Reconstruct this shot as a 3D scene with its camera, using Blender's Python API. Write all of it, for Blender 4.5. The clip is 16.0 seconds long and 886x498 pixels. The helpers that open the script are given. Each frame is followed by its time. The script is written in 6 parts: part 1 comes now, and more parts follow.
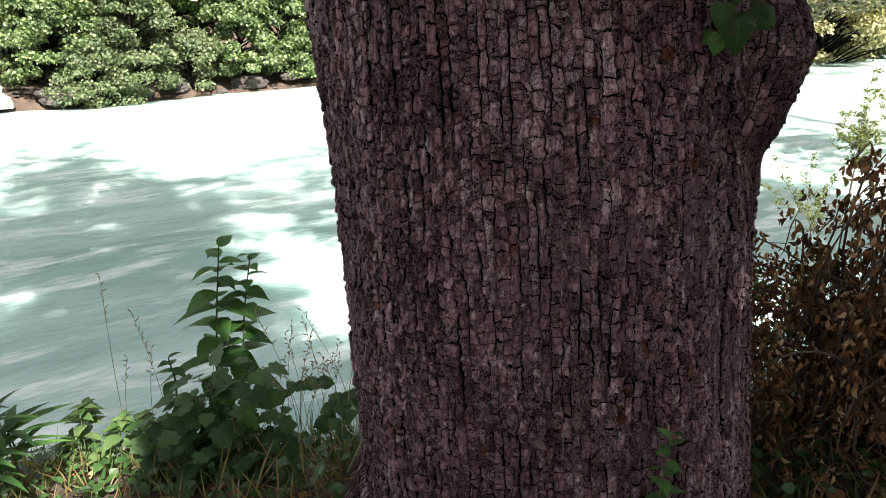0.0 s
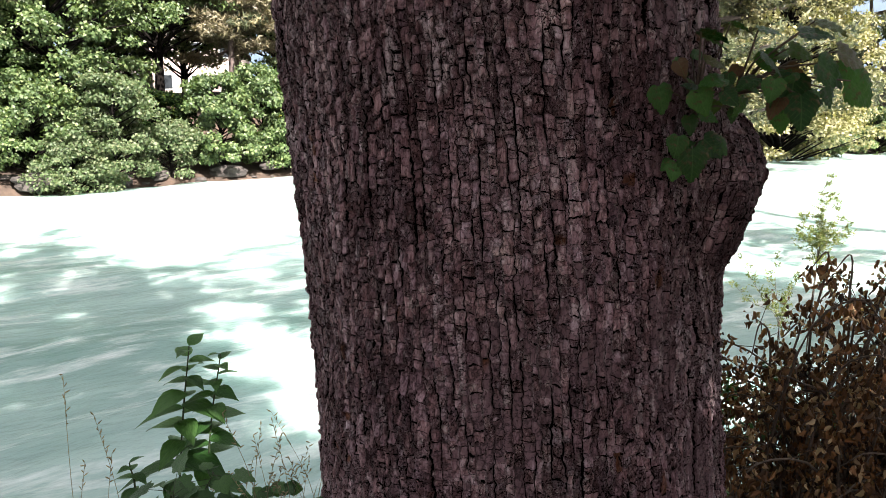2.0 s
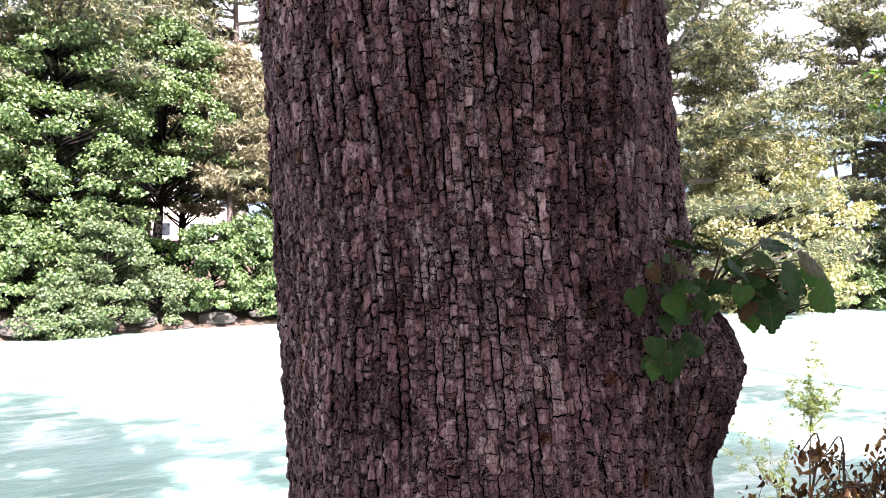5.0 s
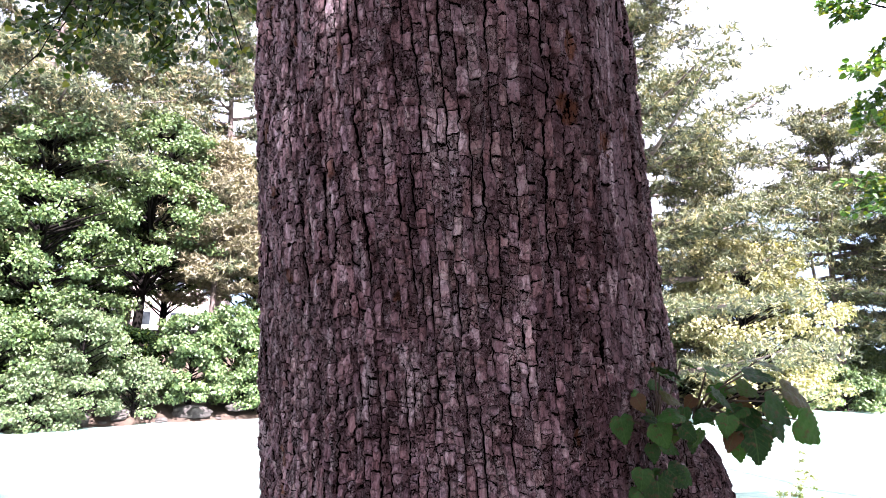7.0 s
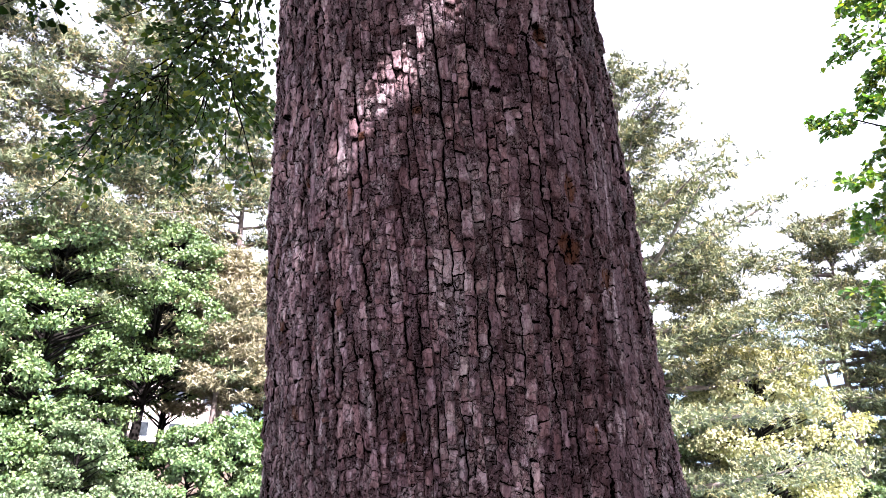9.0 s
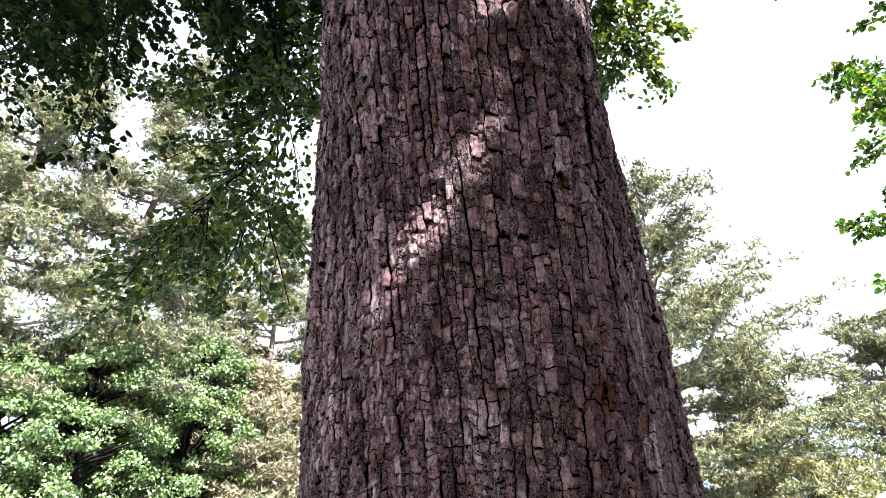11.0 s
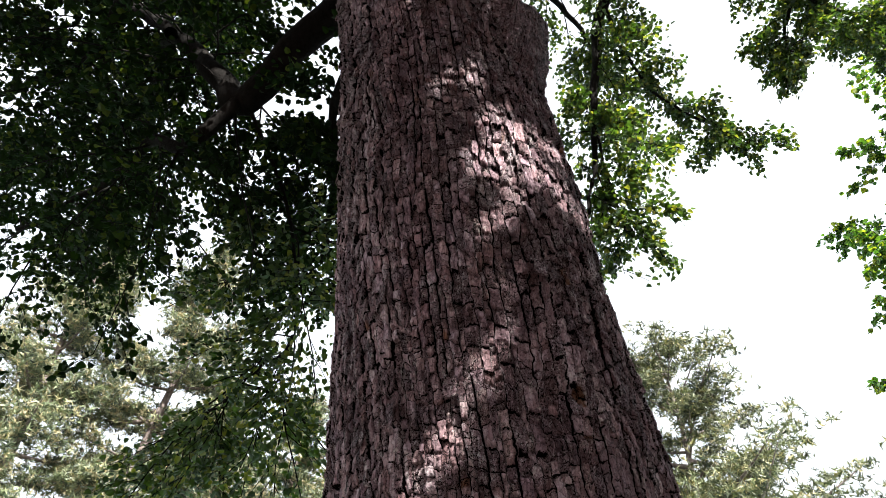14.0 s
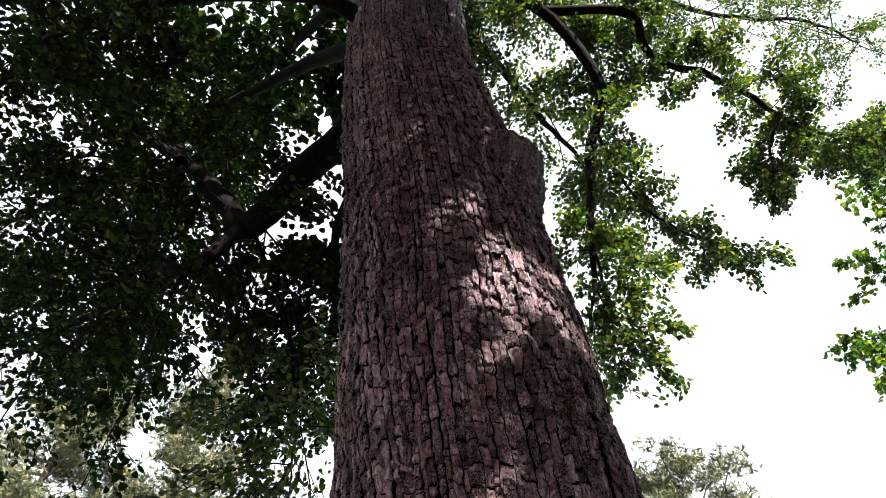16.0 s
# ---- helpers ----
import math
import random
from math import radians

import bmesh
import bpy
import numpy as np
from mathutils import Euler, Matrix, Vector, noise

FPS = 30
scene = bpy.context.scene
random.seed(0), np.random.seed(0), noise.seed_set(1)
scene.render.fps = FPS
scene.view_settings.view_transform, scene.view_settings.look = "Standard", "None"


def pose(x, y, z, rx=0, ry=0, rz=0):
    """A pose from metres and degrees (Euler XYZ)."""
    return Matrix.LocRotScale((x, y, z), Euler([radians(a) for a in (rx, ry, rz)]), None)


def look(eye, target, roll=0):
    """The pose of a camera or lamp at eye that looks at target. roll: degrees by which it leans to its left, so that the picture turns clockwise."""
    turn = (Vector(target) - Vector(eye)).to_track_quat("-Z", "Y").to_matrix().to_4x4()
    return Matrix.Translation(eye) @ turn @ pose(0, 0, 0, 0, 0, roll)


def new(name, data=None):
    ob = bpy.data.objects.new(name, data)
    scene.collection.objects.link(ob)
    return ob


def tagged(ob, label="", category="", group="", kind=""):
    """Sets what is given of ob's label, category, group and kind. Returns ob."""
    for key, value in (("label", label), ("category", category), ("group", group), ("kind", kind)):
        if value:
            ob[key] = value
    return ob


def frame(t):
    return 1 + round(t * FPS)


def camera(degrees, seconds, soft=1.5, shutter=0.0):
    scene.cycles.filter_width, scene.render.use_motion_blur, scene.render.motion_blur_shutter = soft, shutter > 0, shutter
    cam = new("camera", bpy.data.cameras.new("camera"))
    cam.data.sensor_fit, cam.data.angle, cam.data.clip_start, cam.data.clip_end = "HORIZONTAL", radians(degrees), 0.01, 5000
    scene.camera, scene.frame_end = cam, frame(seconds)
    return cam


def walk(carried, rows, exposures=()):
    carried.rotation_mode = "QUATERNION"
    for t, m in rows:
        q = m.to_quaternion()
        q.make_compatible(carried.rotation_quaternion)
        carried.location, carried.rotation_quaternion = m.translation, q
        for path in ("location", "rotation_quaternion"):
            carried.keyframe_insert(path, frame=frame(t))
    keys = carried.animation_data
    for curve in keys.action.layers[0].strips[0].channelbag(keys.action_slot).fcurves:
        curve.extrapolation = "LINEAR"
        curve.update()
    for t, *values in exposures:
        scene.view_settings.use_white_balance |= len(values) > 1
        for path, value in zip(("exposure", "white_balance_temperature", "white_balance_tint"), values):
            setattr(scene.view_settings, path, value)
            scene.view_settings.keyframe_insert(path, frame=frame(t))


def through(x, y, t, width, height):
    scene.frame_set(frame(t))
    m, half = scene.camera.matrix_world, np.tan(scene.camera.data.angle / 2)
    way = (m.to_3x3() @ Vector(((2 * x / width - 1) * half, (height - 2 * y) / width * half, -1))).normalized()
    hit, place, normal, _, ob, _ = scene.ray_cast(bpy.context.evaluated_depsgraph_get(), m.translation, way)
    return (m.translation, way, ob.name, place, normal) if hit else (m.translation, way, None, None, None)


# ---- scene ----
cam = camera(68.5, 16.0, soft=0.7)
EXPOSURES = [(0.0, 2.2, 6500, 14), (2.0, 2.3, 6450, 15), (4.0, 2.74, 6350, 20), (7.0, 3.25, 5850, 26), (9.0, 3.32, 5850, 23), (11.0, 3.15, 5950, 13), (13.0, 2.85, 6050, 8), (14.0, 2.52, 6150, 7), (16.0, 2.3, 6250, 7)]
PATH = [
    (0, (0.028, 0.025, 1.33), (-0.017, 1.909, 0.66), -1.2),
    (0.5, (0.03, 0.025, 1.344), (-0.009, 1.932, 0.741), -1.0),
    (1, (0.032, 0.023, 1.355), (0.016, 1.95, 0.821), -0.7),
    (1.5, (0.034, 0.022, 1.369), (0.038, 1.966, 0.896), -0.3),
    (2, (0.035, 0.017, 1.386), (0.067, 1.974, 0.973), -0.2),
    (2.5, (0.036, 0.015, 1.401), (0.086, 1.983, 1.051), -0.0),
    (3, (0.039, 0.012, 1.417), (0.095, 1.993, 1.145), 0.1),
    (3.5, (0.04, 0.007, 1.431), (0.103, 1.996, 1.225), 0.3),
    (4, (0.041, 0.005, 1.444), (0.098, 2.0, 1.312), 0.5),
    (4.2, (0.041, 0.002, 1.452), (0.094, 1.999, 1.355), 0.4),
    (6.3, (0.036, -0.024, 1.514), (0.114, 1.963, 1.733), 1.5),
    (6.5, (0.034, -0.028, 1.52), (0.107, 1.955, 1.764), 1.7),
    (7, (0.033, -0.032, 1.537), (0.136, 1.939, 1.858), 1.6),
    (7.5, (0.034, -0.042, 1.551), (0.129, 1.917, 1.945), 1.5),
    (8, (0.034, -0.048, 1.566), (0.132, 1.89, 2.047), 1.2),
    (8.5, (0.03, -0.06, 1.581), (0.104, 1.854, 2.154), 1.6),
    (8.7, (0.029, -0.063, 1.585), (0.104, 1.844, 2.183), 1.7),
    (10.8, (0.025, -0.108, 1.654), (0.035, 1.673, 2.564), 0.9),
    (11, (0.021, -0.112, 1.66), (-0.007, 1.653, 2.599), 1.5),
    (11.5, (0.02, -0.127, 1.674), (-0.045, 1.581, 2.713), 1.5),
    (12, (0.024, -0.135, 1.682), (-0.049, 1.527, 2.791), 0.8),
    (12.5, (0.027, -0.148, 1.696), (-0.056, 1.466, 2.875), 0.6),
    (13, (0.029, -0.165, 1.705), (-0.054, 1.393, 2.955), 0.4),
    (13.5, (0.029, -0.17, 1.718), (-0.048, 1.348, 3.018), 0.3),
    (14, (0.033, -0.186, 1.729), (-0.042, 1.274, 3.093), 0.0),
    (14.5, (0.032, -0.193, 1.742), (-0.042, 1.211, 3.165), -0.2),
    (15, (0.03, -0.209, 1.746), (-0.05, 1.127, 3.231), -0.2),
    (15.5, (0.029, -0.221, 1.75), (-0.052, 1.043, 3.298), -0.0),
    (16, (0.034, -0.222, 1.757), (-0.029, 0.98, 3.354), -0.6),
]
walk(cam, [(t, look(eye, target, roll)) for t, eye, target, roll in PATH], EXPOSURES)
# ---- light ----
SUN_ELEV, SUN_TURN = 46.0, 27.0      # degrees up, and to the right of straight behind the first camera
_e, _a = radians(SUN_ELEV), radians(SUN_TURN)
SUN = Vector((math.sin(_a) * math.cos(_e), -math.cos(_a) * math.cos(_e), math.sin(_e)))
world = bpy.data.worlds.new("sky")
scene.world = world
world.use_nodes = True
wn = world.node_tree.nodes
sky = wn.new("ShaderNodeTexSky")
sky.sky_type, sky.sun_disc = "NISHITA", False
sky.sun_elevation, sky.sun_rotation = _e, math.pi - _a
sky.air_density, sky.dust_density, sky.ozone_density = 1.0, 4.0, 1.0
wn["Background"].inputs["Strength"].default_value = 0.042
veil, thin, cover = wn.new("ShaderNodeMix"), wn.new("ShaderNodeTexNoise"), wn.new("ShaderNodeMapRange")
veil.data_type = "RGBA"                      # thin bright cloud over the whole sky
veil.inputs[7].default_value = (8.0, 8.05, 8.1, 1)
thin.inputs["Scale"].default_value, thin.inputs["Detail"].default_value = 2.2, 5
cover.inputs["To Min"].default_value, cover.inputs["To Max"].default_value = 0.6, 0.95
wl = world.node_tree.links
wl.new(thin.outputs["Fac"], cover.inputs["Value"])
wl.new(cover.outputs["Result"], veil.inputs["Factor"])
wl.new(sky.outputs[0], veil.inputs[6])
wl.new(veil.outputs[2], wn["Background"].inputs["Color"])
sun = new("sun", bpy.data.lights.new("sun", "SUN"))
sun.data.energy, sun.data.angle, sun.data.color = 5.0, radians(0.53), (1.0, 0.95, 0.86)
sun.matrix_world = look(SUN * 60, (0, 0, 0))
scene.view_settings.exposure = 0.0


# ---- materials ----
def material(name):
    m = bpy.data.materials.new(name)
    m.use_nodes = True
    return m, m.node_tree.nodes, m.node_tree.links, m.node_tree.nodes["Principled BSDF"]


def ramp(nodes, links, source, stops):
    r = nodes.new("ShaderNodeValToRGB")
    while len(r.color_ramp.elements) < len(stops):
        r.color_ramp.elements.new(0.5)
    for e, (at, c) in zip(r.color_ramp.elements, stops):
        e.position, e.color = at, (*c, 1)
    links.new(source, r.inputs["Fac"])
    return r.outputs["Color"]


def noise_node(nodes, links, scale, detail=6, rough=0.6, stretch=(1, 1, 1), coords="Object", turn=0.0):
    tc, mp, n = nodes.new("ShaderNodeTexCoord"), nodes.new("ShaderNodeMapping"), nodes.new("ShaderNodeTexNoise")
    mp.vector_type = "TEXTURE"           # turns first, then stretches
    mp.inputs["Scale"].default_value = tuple(1 / q for q in stretch)
    mp.inputs["Rotation"].default_value = (0, 0, turn)
    n.inputs["Scale"].default_value, n.inputs["Detail"].default_value, n.inputs["Roughness"].default_value = scale, detail, rough
    links.new(tc.outputs[coords], mp.inputs["Vector"])
    links.new(mp.outputs["Vector"], n.inputs["Vector"])
    return n.outputs["Fac"]


def noise_colour(nodes, links, scale):
    tc, n = nodes.new("ShaderNodeTexCoord"), nodes.new("ShaderNodeTexNoise")
    n.inputs["Scale"].default_value = scale
    links.new(tc.outputs["Object"], n.inputs["Vector"])
    return n.outputs["Color"]


def mix(nodes, links, fac, a, b, blend="MIX"):
    m = nodes.new("ShaderNodeMix")
    m.data_type, m.blend_type = "RGBA", blend
    for socket, v in ((m.inputs["Factor"], fac), (m.inputs[6], a), (m.inputs[7], b)):
        if isinstance(v, (int, float)):
            socket.default_value = v
        elif isinstance(v, tuple):
            socket.default_value = (*v, 1)
        else:
            links.new(v, socket)
    return m.outputs[2]


def bump(nodes, links, bsdf, height, strength, distance):
    b = nodes.new("ShaderNodeBump")
    b.inputs["Strength"].default_value, b.inputs["Distance"].default_value = strength, distance
    links.new(height, b.inputs["Height"])
    links.new(b.outputs["Normal"], bsdf.inputs["Normal"])
    return b


def attribute(nodes, name):
    a = nodes.new("ShaderNodeAttribute")
    a.attribute_name = name
    return a.outputs["Fac"]


def leaf_material(name, dark, light, through=0.35, rough=0.45, odd=None, odd_share=0.1, patch=0.6):
    """Leaves: colour varies leaf by leaf and, more slowly, bough by bough; light comes through the blade."""
    m, n, l, p = material(name)
    isl = n.new("ShaderNodeNewGeometry").outputs["Random Per Island"]
    stops = [(0.0, dark), (0.85, light)]
    if odd:
        stops = [(0.0, dark), (0.9 - odd_share, light), (1.0 - odd_share, odd), (1.0, odd)]
    c = ramp(n, l, isl, stops)
    big = ramp(n, l, noise_node(n, l, patch, 3), [(0.3, (0.62, 0.66, 0.6)), (0.7, (1.15, 1.1, 1.05))])
    c = mix(n, l, 1.0, c, big, "MULTIPLY")
    l.new(c, p.inputs["Base Color"])
    p.inputs["Roughness"].default_value = rough
    tr = n.new("ShaderNodeBsdfTranslucent")
    l.new(mix(n, l, 1.0, c, (1.5, 1.6, 0.5), "MULTIPLY"), tr.inputs["Color"])
    ms = n.new("ShaderNodeMixShader")
    ms.inputs[0].default_value = through
    l.new(p.outputs[0], ms.inputs[1])
    l.new(tr.outputs[0], ms.inputs[2])
    l.new(ms.outputs[0], n["Material Output"].inputs["Surface"])
    return m


def plain_rough(name, dark, light, scale, rough=0.9, stretch=(1, 1, 1), depth=0.02, strength=0.6):
    m, n, l, p = material(name)
    f = noise_node(n, l, scale, 8, 0.65, stretch)
    g = noise_node(n, l, scale * 0.13, 4, 0.5, stretch)
    c = mix(n, l, 1.0, ramp(n, l, f, [(0.3, dark), (0.7, light)]), ramp(n, l, g, [(0.3, (0.7, 0.7, 0.7)), (0.7, (1.2, 1.2, 1.2))]), "MULTIPLY")
    l.new(c, p.inputs["Base Color"])
    p.inputs["Roughness"].default_value = rough
    bump(n, l, p, f, strength, depth)
    return m


def scaled(nodes, links, source, lo, hi, to_lo=0.0, to_hi=1.0):
    r = nodes.new("ShaderNodeMapRange")
    r.interpolation_type = "SMOOTHSTEP"
    for key, value in (("From Min", lo), ("From Max", hi), ("To Min", to_lo), ("To Max", to_hi)):
        r.inputs[key].default_value = value
    links.new(source, r.inputs["Value"])
    return r.outputs["Result"]


def sums(nodes, links, operation, a, b, c=None):
    m = nodes.new("ShaderNodeMath")
    m.operation = operation
    for socket, value in zip(m.inputs, (a, b, c)):
        if isinstance(value, (int, float)):
            socket.default_value = value
        elif value is not None:
            links.new(value, socket)
    return m.outputs[0]


def white(nodes, links, x, y, z=0.0):
    """A random colour for each pair of whole numbers: three separate values."""
    v, w, c = nodes.new("ShaderNodeCombineXYZ"), nodes.new("ShaderNodeTexWhiteNoise"), nodes.new("ShaderNodeSeparateColor")
    for k, q in enumerate((x, y, z)):
        if isinstance(q, (int, float)):
            v.inputs[k].default_value = q
        else:
            links.new(q, v.inputs[k])
    links.new(v.outputs[0], w.inputs["Vector"])
    links.new(w.outputs["Color"], c.inputs[0])
    return c.outputs[0], c.outputs[1], c.outputs[2]


def bark_material():
    """Plated bark: strips cut into blocks by cracks with their shade painted in; each block of its own tone, some
    crumbled, some smooth; grey, rust-red and pale scars.
    """
    m, n, l, p = material("plated bark")
    tone, bare, fresh, lichen, deep, strip, block = (attribute(n, k) for k in ("tone", "bare", "fresh", "lichen", "deep", "strip", "block"))
    fine = noise_node(n, l, 85, 10, 0.8, (1.5, 1.5, 0.55))
    grit = noise_node(n, l, 330, 5, 0.7, (1.2, 1.2, 0.7))
    ragged = noise_node(n, l, 150, 7, 0.72, (1, 1, 0.9))
    jagged = noise_node(n, l, 130, 7, 0.72, (1.0, 1.0, 1.3), turn=1.1)
    big = noise_node(n, l, 2.6, 4, 0.55, (1, 1, 0.5))
    patch = noise_node(n, l, 24, 5, 0.6, (1, 1, 0.4))
    grain = noise_node(n, l, 120, 7, 0.7, (1, 1, 0.1))
    s = sums(n, l, "ADD", sums(n, l, "MULTIPLY_ADD", ragged, 0.30, -0.15), strip)
    b = sums(n, l, "ADD", sums(n, l, "MULTIPLY_ADD", jagged, 0.34, -0.17), block)
    s0, b0, b1 = sums(n, l, "FLOOR", s, 0.0), sums(n, l, "FLOOR", b, 0.0), sums(n, l, "ROUND", b, 0.0)
    own = white(n, l, s0, b0, 3.0)
    of_cut = white(n, l, s0, b1, 11.0)
    of_strip = white(n, l, s0, 0.0, 17.0)

    def to_whole(q):
        return sums(n, l, "SUBTRACT", 0.5, sums(n, l, "ABSOLUTE", sums(n, l, "SUBTRACT", sums(n, l, "FRACT", q, 0.0), 0.5), 0.0))

    ds, db = to_whole(s), to_whole(b)
    calm = sums(n, l, "MAXIMUM", bare, scaled(n, l, own[1], 0.5, 0.6))
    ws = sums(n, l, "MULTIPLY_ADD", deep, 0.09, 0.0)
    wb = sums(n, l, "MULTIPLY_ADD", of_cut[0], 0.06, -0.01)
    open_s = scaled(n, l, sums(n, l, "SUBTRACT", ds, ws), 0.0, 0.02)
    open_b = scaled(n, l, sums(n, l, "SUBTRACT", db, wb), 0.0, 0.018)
    # hairline cracks between chips, broken off here and there
    tc, mp = n.new("ShaderNodeTexCoord"), n.new("ShaderNodeMapping")
    mp.inputs["Scale"].default_value = (64, 64, 44)
    l.new(mix(n, l, 0.02, tc.outputs["Object"], noise_colour(n, l, 90)), mp.inputs["Vector"])
    chip, hair = n.new("ShaderNodeTexVoronoi"), n.new("ShaderNodeTexVoronoi")
    hair.feature = "DISTANCE_TO_EDGE"
    for q in (chip, hair):
        q.inputs["Scale"].default_value = 1.0
        l.new(mp.outputs["Vector"], q.inputs["Vector"])
    chip_own = n.new("ShaderNodeSeparateColor")
    l.new(chip.outputs["Color"], chip_own.inputs[0])
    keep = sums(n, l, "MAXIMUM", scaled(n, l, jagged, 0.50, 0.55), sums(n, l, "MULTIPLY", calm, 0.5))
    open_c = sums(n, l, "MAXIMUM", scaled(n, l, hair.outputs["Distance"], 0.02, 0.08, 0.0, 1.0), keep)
    # crumbs of four millimetres
    mp2 = n.new("ShaderNodeMapping")
    mp2.inputs["Scale"].default_value = (125, 125, 82)
    l.new(mix(n, l, 0.02, tc.outputs["Object"], noise_colour(n, l, 120)), mp2.inputs["Vector"])
    crumb, rimmed = n.new("ShaderNodeTexVoronoi"), n.new("ShaderNodeTexVoronoi")
    rimmed.feature = "DISTANCE_TO_EDGE"
    for q in (crumb, rimmed):
        q.inputs["Scale"].default_value = 1.0
        l.new(mp2.outputs["Vector"], q.inputs["Vector"])
    crumb_own = n.new("ShaderNodeSeparateColor")
    l.new(crumb.outputs["Color"], crumb_own.inputs[0])
    loose = sums(n, l, "MULTIPLY", scaled(n, l, fine, 0.5, 0.6), sums(n, l, "SUBTRACT", 1.0, sums(n, l, "MULTIPLY", calm, 0.85)))
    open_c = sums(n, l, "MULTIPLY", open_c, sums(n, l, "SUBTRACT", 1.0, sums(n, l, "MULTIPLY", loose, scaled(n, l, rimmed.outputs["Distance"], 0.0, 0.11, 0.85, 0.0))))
    crumble = scaled(n, l, sums(n, l, "SUBTRACT", of_strip[0], sums(n, l, "MULTIPLY", calm, 0.6)), 0.0, 0.8, 1.1, 2.4)
    rough_part = sums(n, l, "MULTIPLY", sums(n, l, "ADD", sums(n, l, "MULTIPLY_ADD", grit, 1.0, fine), -1.0), sums(n, l, "MULTIPLY", crumble, sums(n, l, "SUBTRACT", 1.0, sums(n, l, "MULTIPLY", calm, 0.55))))
    both = sums(n, l, "ADD", sums(n, l, "MULTIPLY_ADD", own[0], 0.08, sums(n, l, "MULTIPLY_ADD", chip_own.outputs[0], 0.16, tone)), rough_part)
    both = sums(n, l, "ADD", both, sums(n, l, "MULTIPLY_ADD", calm, 0.06, -0.03))
    both = sums(n, l, "ADD", both, sums(n, l, "MULTIPLY_ADD", grain, 0.8, -0.42))
    both = sums(n, l, "ADD", both, sums(n, l, "MULTIPLY", loose, sums(n, l, "MULTIPLY_ADD", crumb_own.outputs[0], 0.42, -0.17)))
    c = ramp(n, l, both, [(0.0, (0.024, 0.0112, 0.0138)), (0.3, (0.12, 0.062, 0.071)), (0.55, (0.272, 0.173, 0.188)), (0.8, (0.51, 0.415, 0.42)), (1.0, (0.70, 0.63, 0.615))])
    c = mix(n, l, 1.0, c, ramp(n, l, big, [(0.3, (0.76, 0.74, 0.72)), (0.7, (1.32, 1.31, 1.36))]), "MULTIPLY")
    c = mix(n, l, 1.0, c, ramp(n, l, own[2], [(0.0, (1.06, 0.99, 0.95)), (0.5, (1, 1, 1)), (1.0, (0.97, 1.0, 1.06))]), "MULTIPLY")
    c = mix(n, l, bare, c, ramp(n, l, fine, [(0.3, (0.105, 0.056, 0.067)), (0.7, (0.235, 0.15, 0.17))]))
    c = mix(n, l, fresh, c, ramp(n, l, fine, [(0.3, (0.08, 0.024, 0.014)), (0.7, (0.21, 0.08, 0.04))]))
    # weathered rims along some of the cracks
    rim = sums(n, l, "MULTIPLY", scaled(n, l, ds, 0.06, 0.17, 1.0, 0.0), scaled(n, l, sums(n, l, "ADD", patch, sums(n, l, "MULTIPLY", of_strip[2], 0.2)), 0.63, 0.73))
    pale = sums(n, l, "MAXIMUM", sums(n, l, "MULTIPLY", rim, 0.45), sums(n, l, "MULTIPLY", lichen, scaled(n, l, ragged, 0.4, 0.5)))
    c = mix(n, l, pale, c, ramp(n, l, grit, [(0.3, (0.28, 0.19, 0.21)), (0.7, (0.64, 0.54, 0.555))]))
    # scattered pale crumbs
    fleck = sums(n, l, "MULTIPLY", scaled(n, l, crumb_own.outputs[2], 0.9, 0.94), scaled(n, l, patch, 0.5, 0.62))
    c = mix(n, l, sums(n, l, "MULTIPLY", fleck, 0.6), c, (0.5, 0.42, 0.4))
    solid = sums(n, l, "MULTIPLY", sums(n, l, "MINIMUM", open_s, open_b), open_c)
    # near-black in every crack: crevice colour deepened by painted shade
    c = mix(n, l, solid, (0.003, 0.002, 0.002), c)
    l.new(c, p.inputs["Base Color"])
    p.inputs["Roughness"].default_value = 0.6
    l.new(sums(n, l, "MULTIPLY", solid, 0.25), p.inputs["Specular IOR Level"])
    relief = sums(n, l, "MULTIPLY_ADD", solid, 1.5, sums(n, l, "MULTIPLY_ADD", chip_own.outputs[1], 0.4, sums(n, l, "MULTIPLY", rough_part, 1.0)))
    relief = sums(n, l, "MULTIPLY_ADD", own[1], 0.5, relief)
    relief = sums(n, l, "ADD", relief, sums(n, l, "MULTIPLY", loose, sums(n, l, "MULTIPLY", crumb_own.outputs[1], 0.5)))
    bump(n, l, p, relief, 1.0, 0.006)
    return m


def water_material():
    m, n, l, p = material("milky river water")
    streak = noise_node(n, l, 0.5, 7, 0.6, (0.4, 1.2, 1), turn=radians(27))
    foam = noise_node(n, l, 1.5, 8, 0.66, (0.4, 1.3, 1), turn=radians(33))
    c = ramp(n, l, streak, [(0.3, (0.21, 0.325, 0.295)), (0.7, (0.39, 0.51, 0.47))])
    c = mix(n, l, ramp(n, l, foam, [(0.52, (0, 0, 0)), (0.7, (0.75, 0.75, 0.75))]), c, (0.8, 0.84, 0.81))
    l.new(c, p.inputs["Base Color"])
    p.inputs["Subsurface Weight"].default_value = 0.85       # milky: light spreads in it, so that shade has soft edges
    p.inputs["Subsurface Radius"].default_value = (0.9, 1.0, 1.0)
    p.inputs["Subsurface Scale"].default_value = 1.5
    p.inputs["Roughness"].default_value = 0.22
    p.inputs["IOR"].default_value = 1.33
    w = noise_node(n, l, 2.0, 5, 0.55, (0.6, 1.2, 1), turn=radians(25))
    bump(n, l, p, w, 0.5, 0.16)
    return m


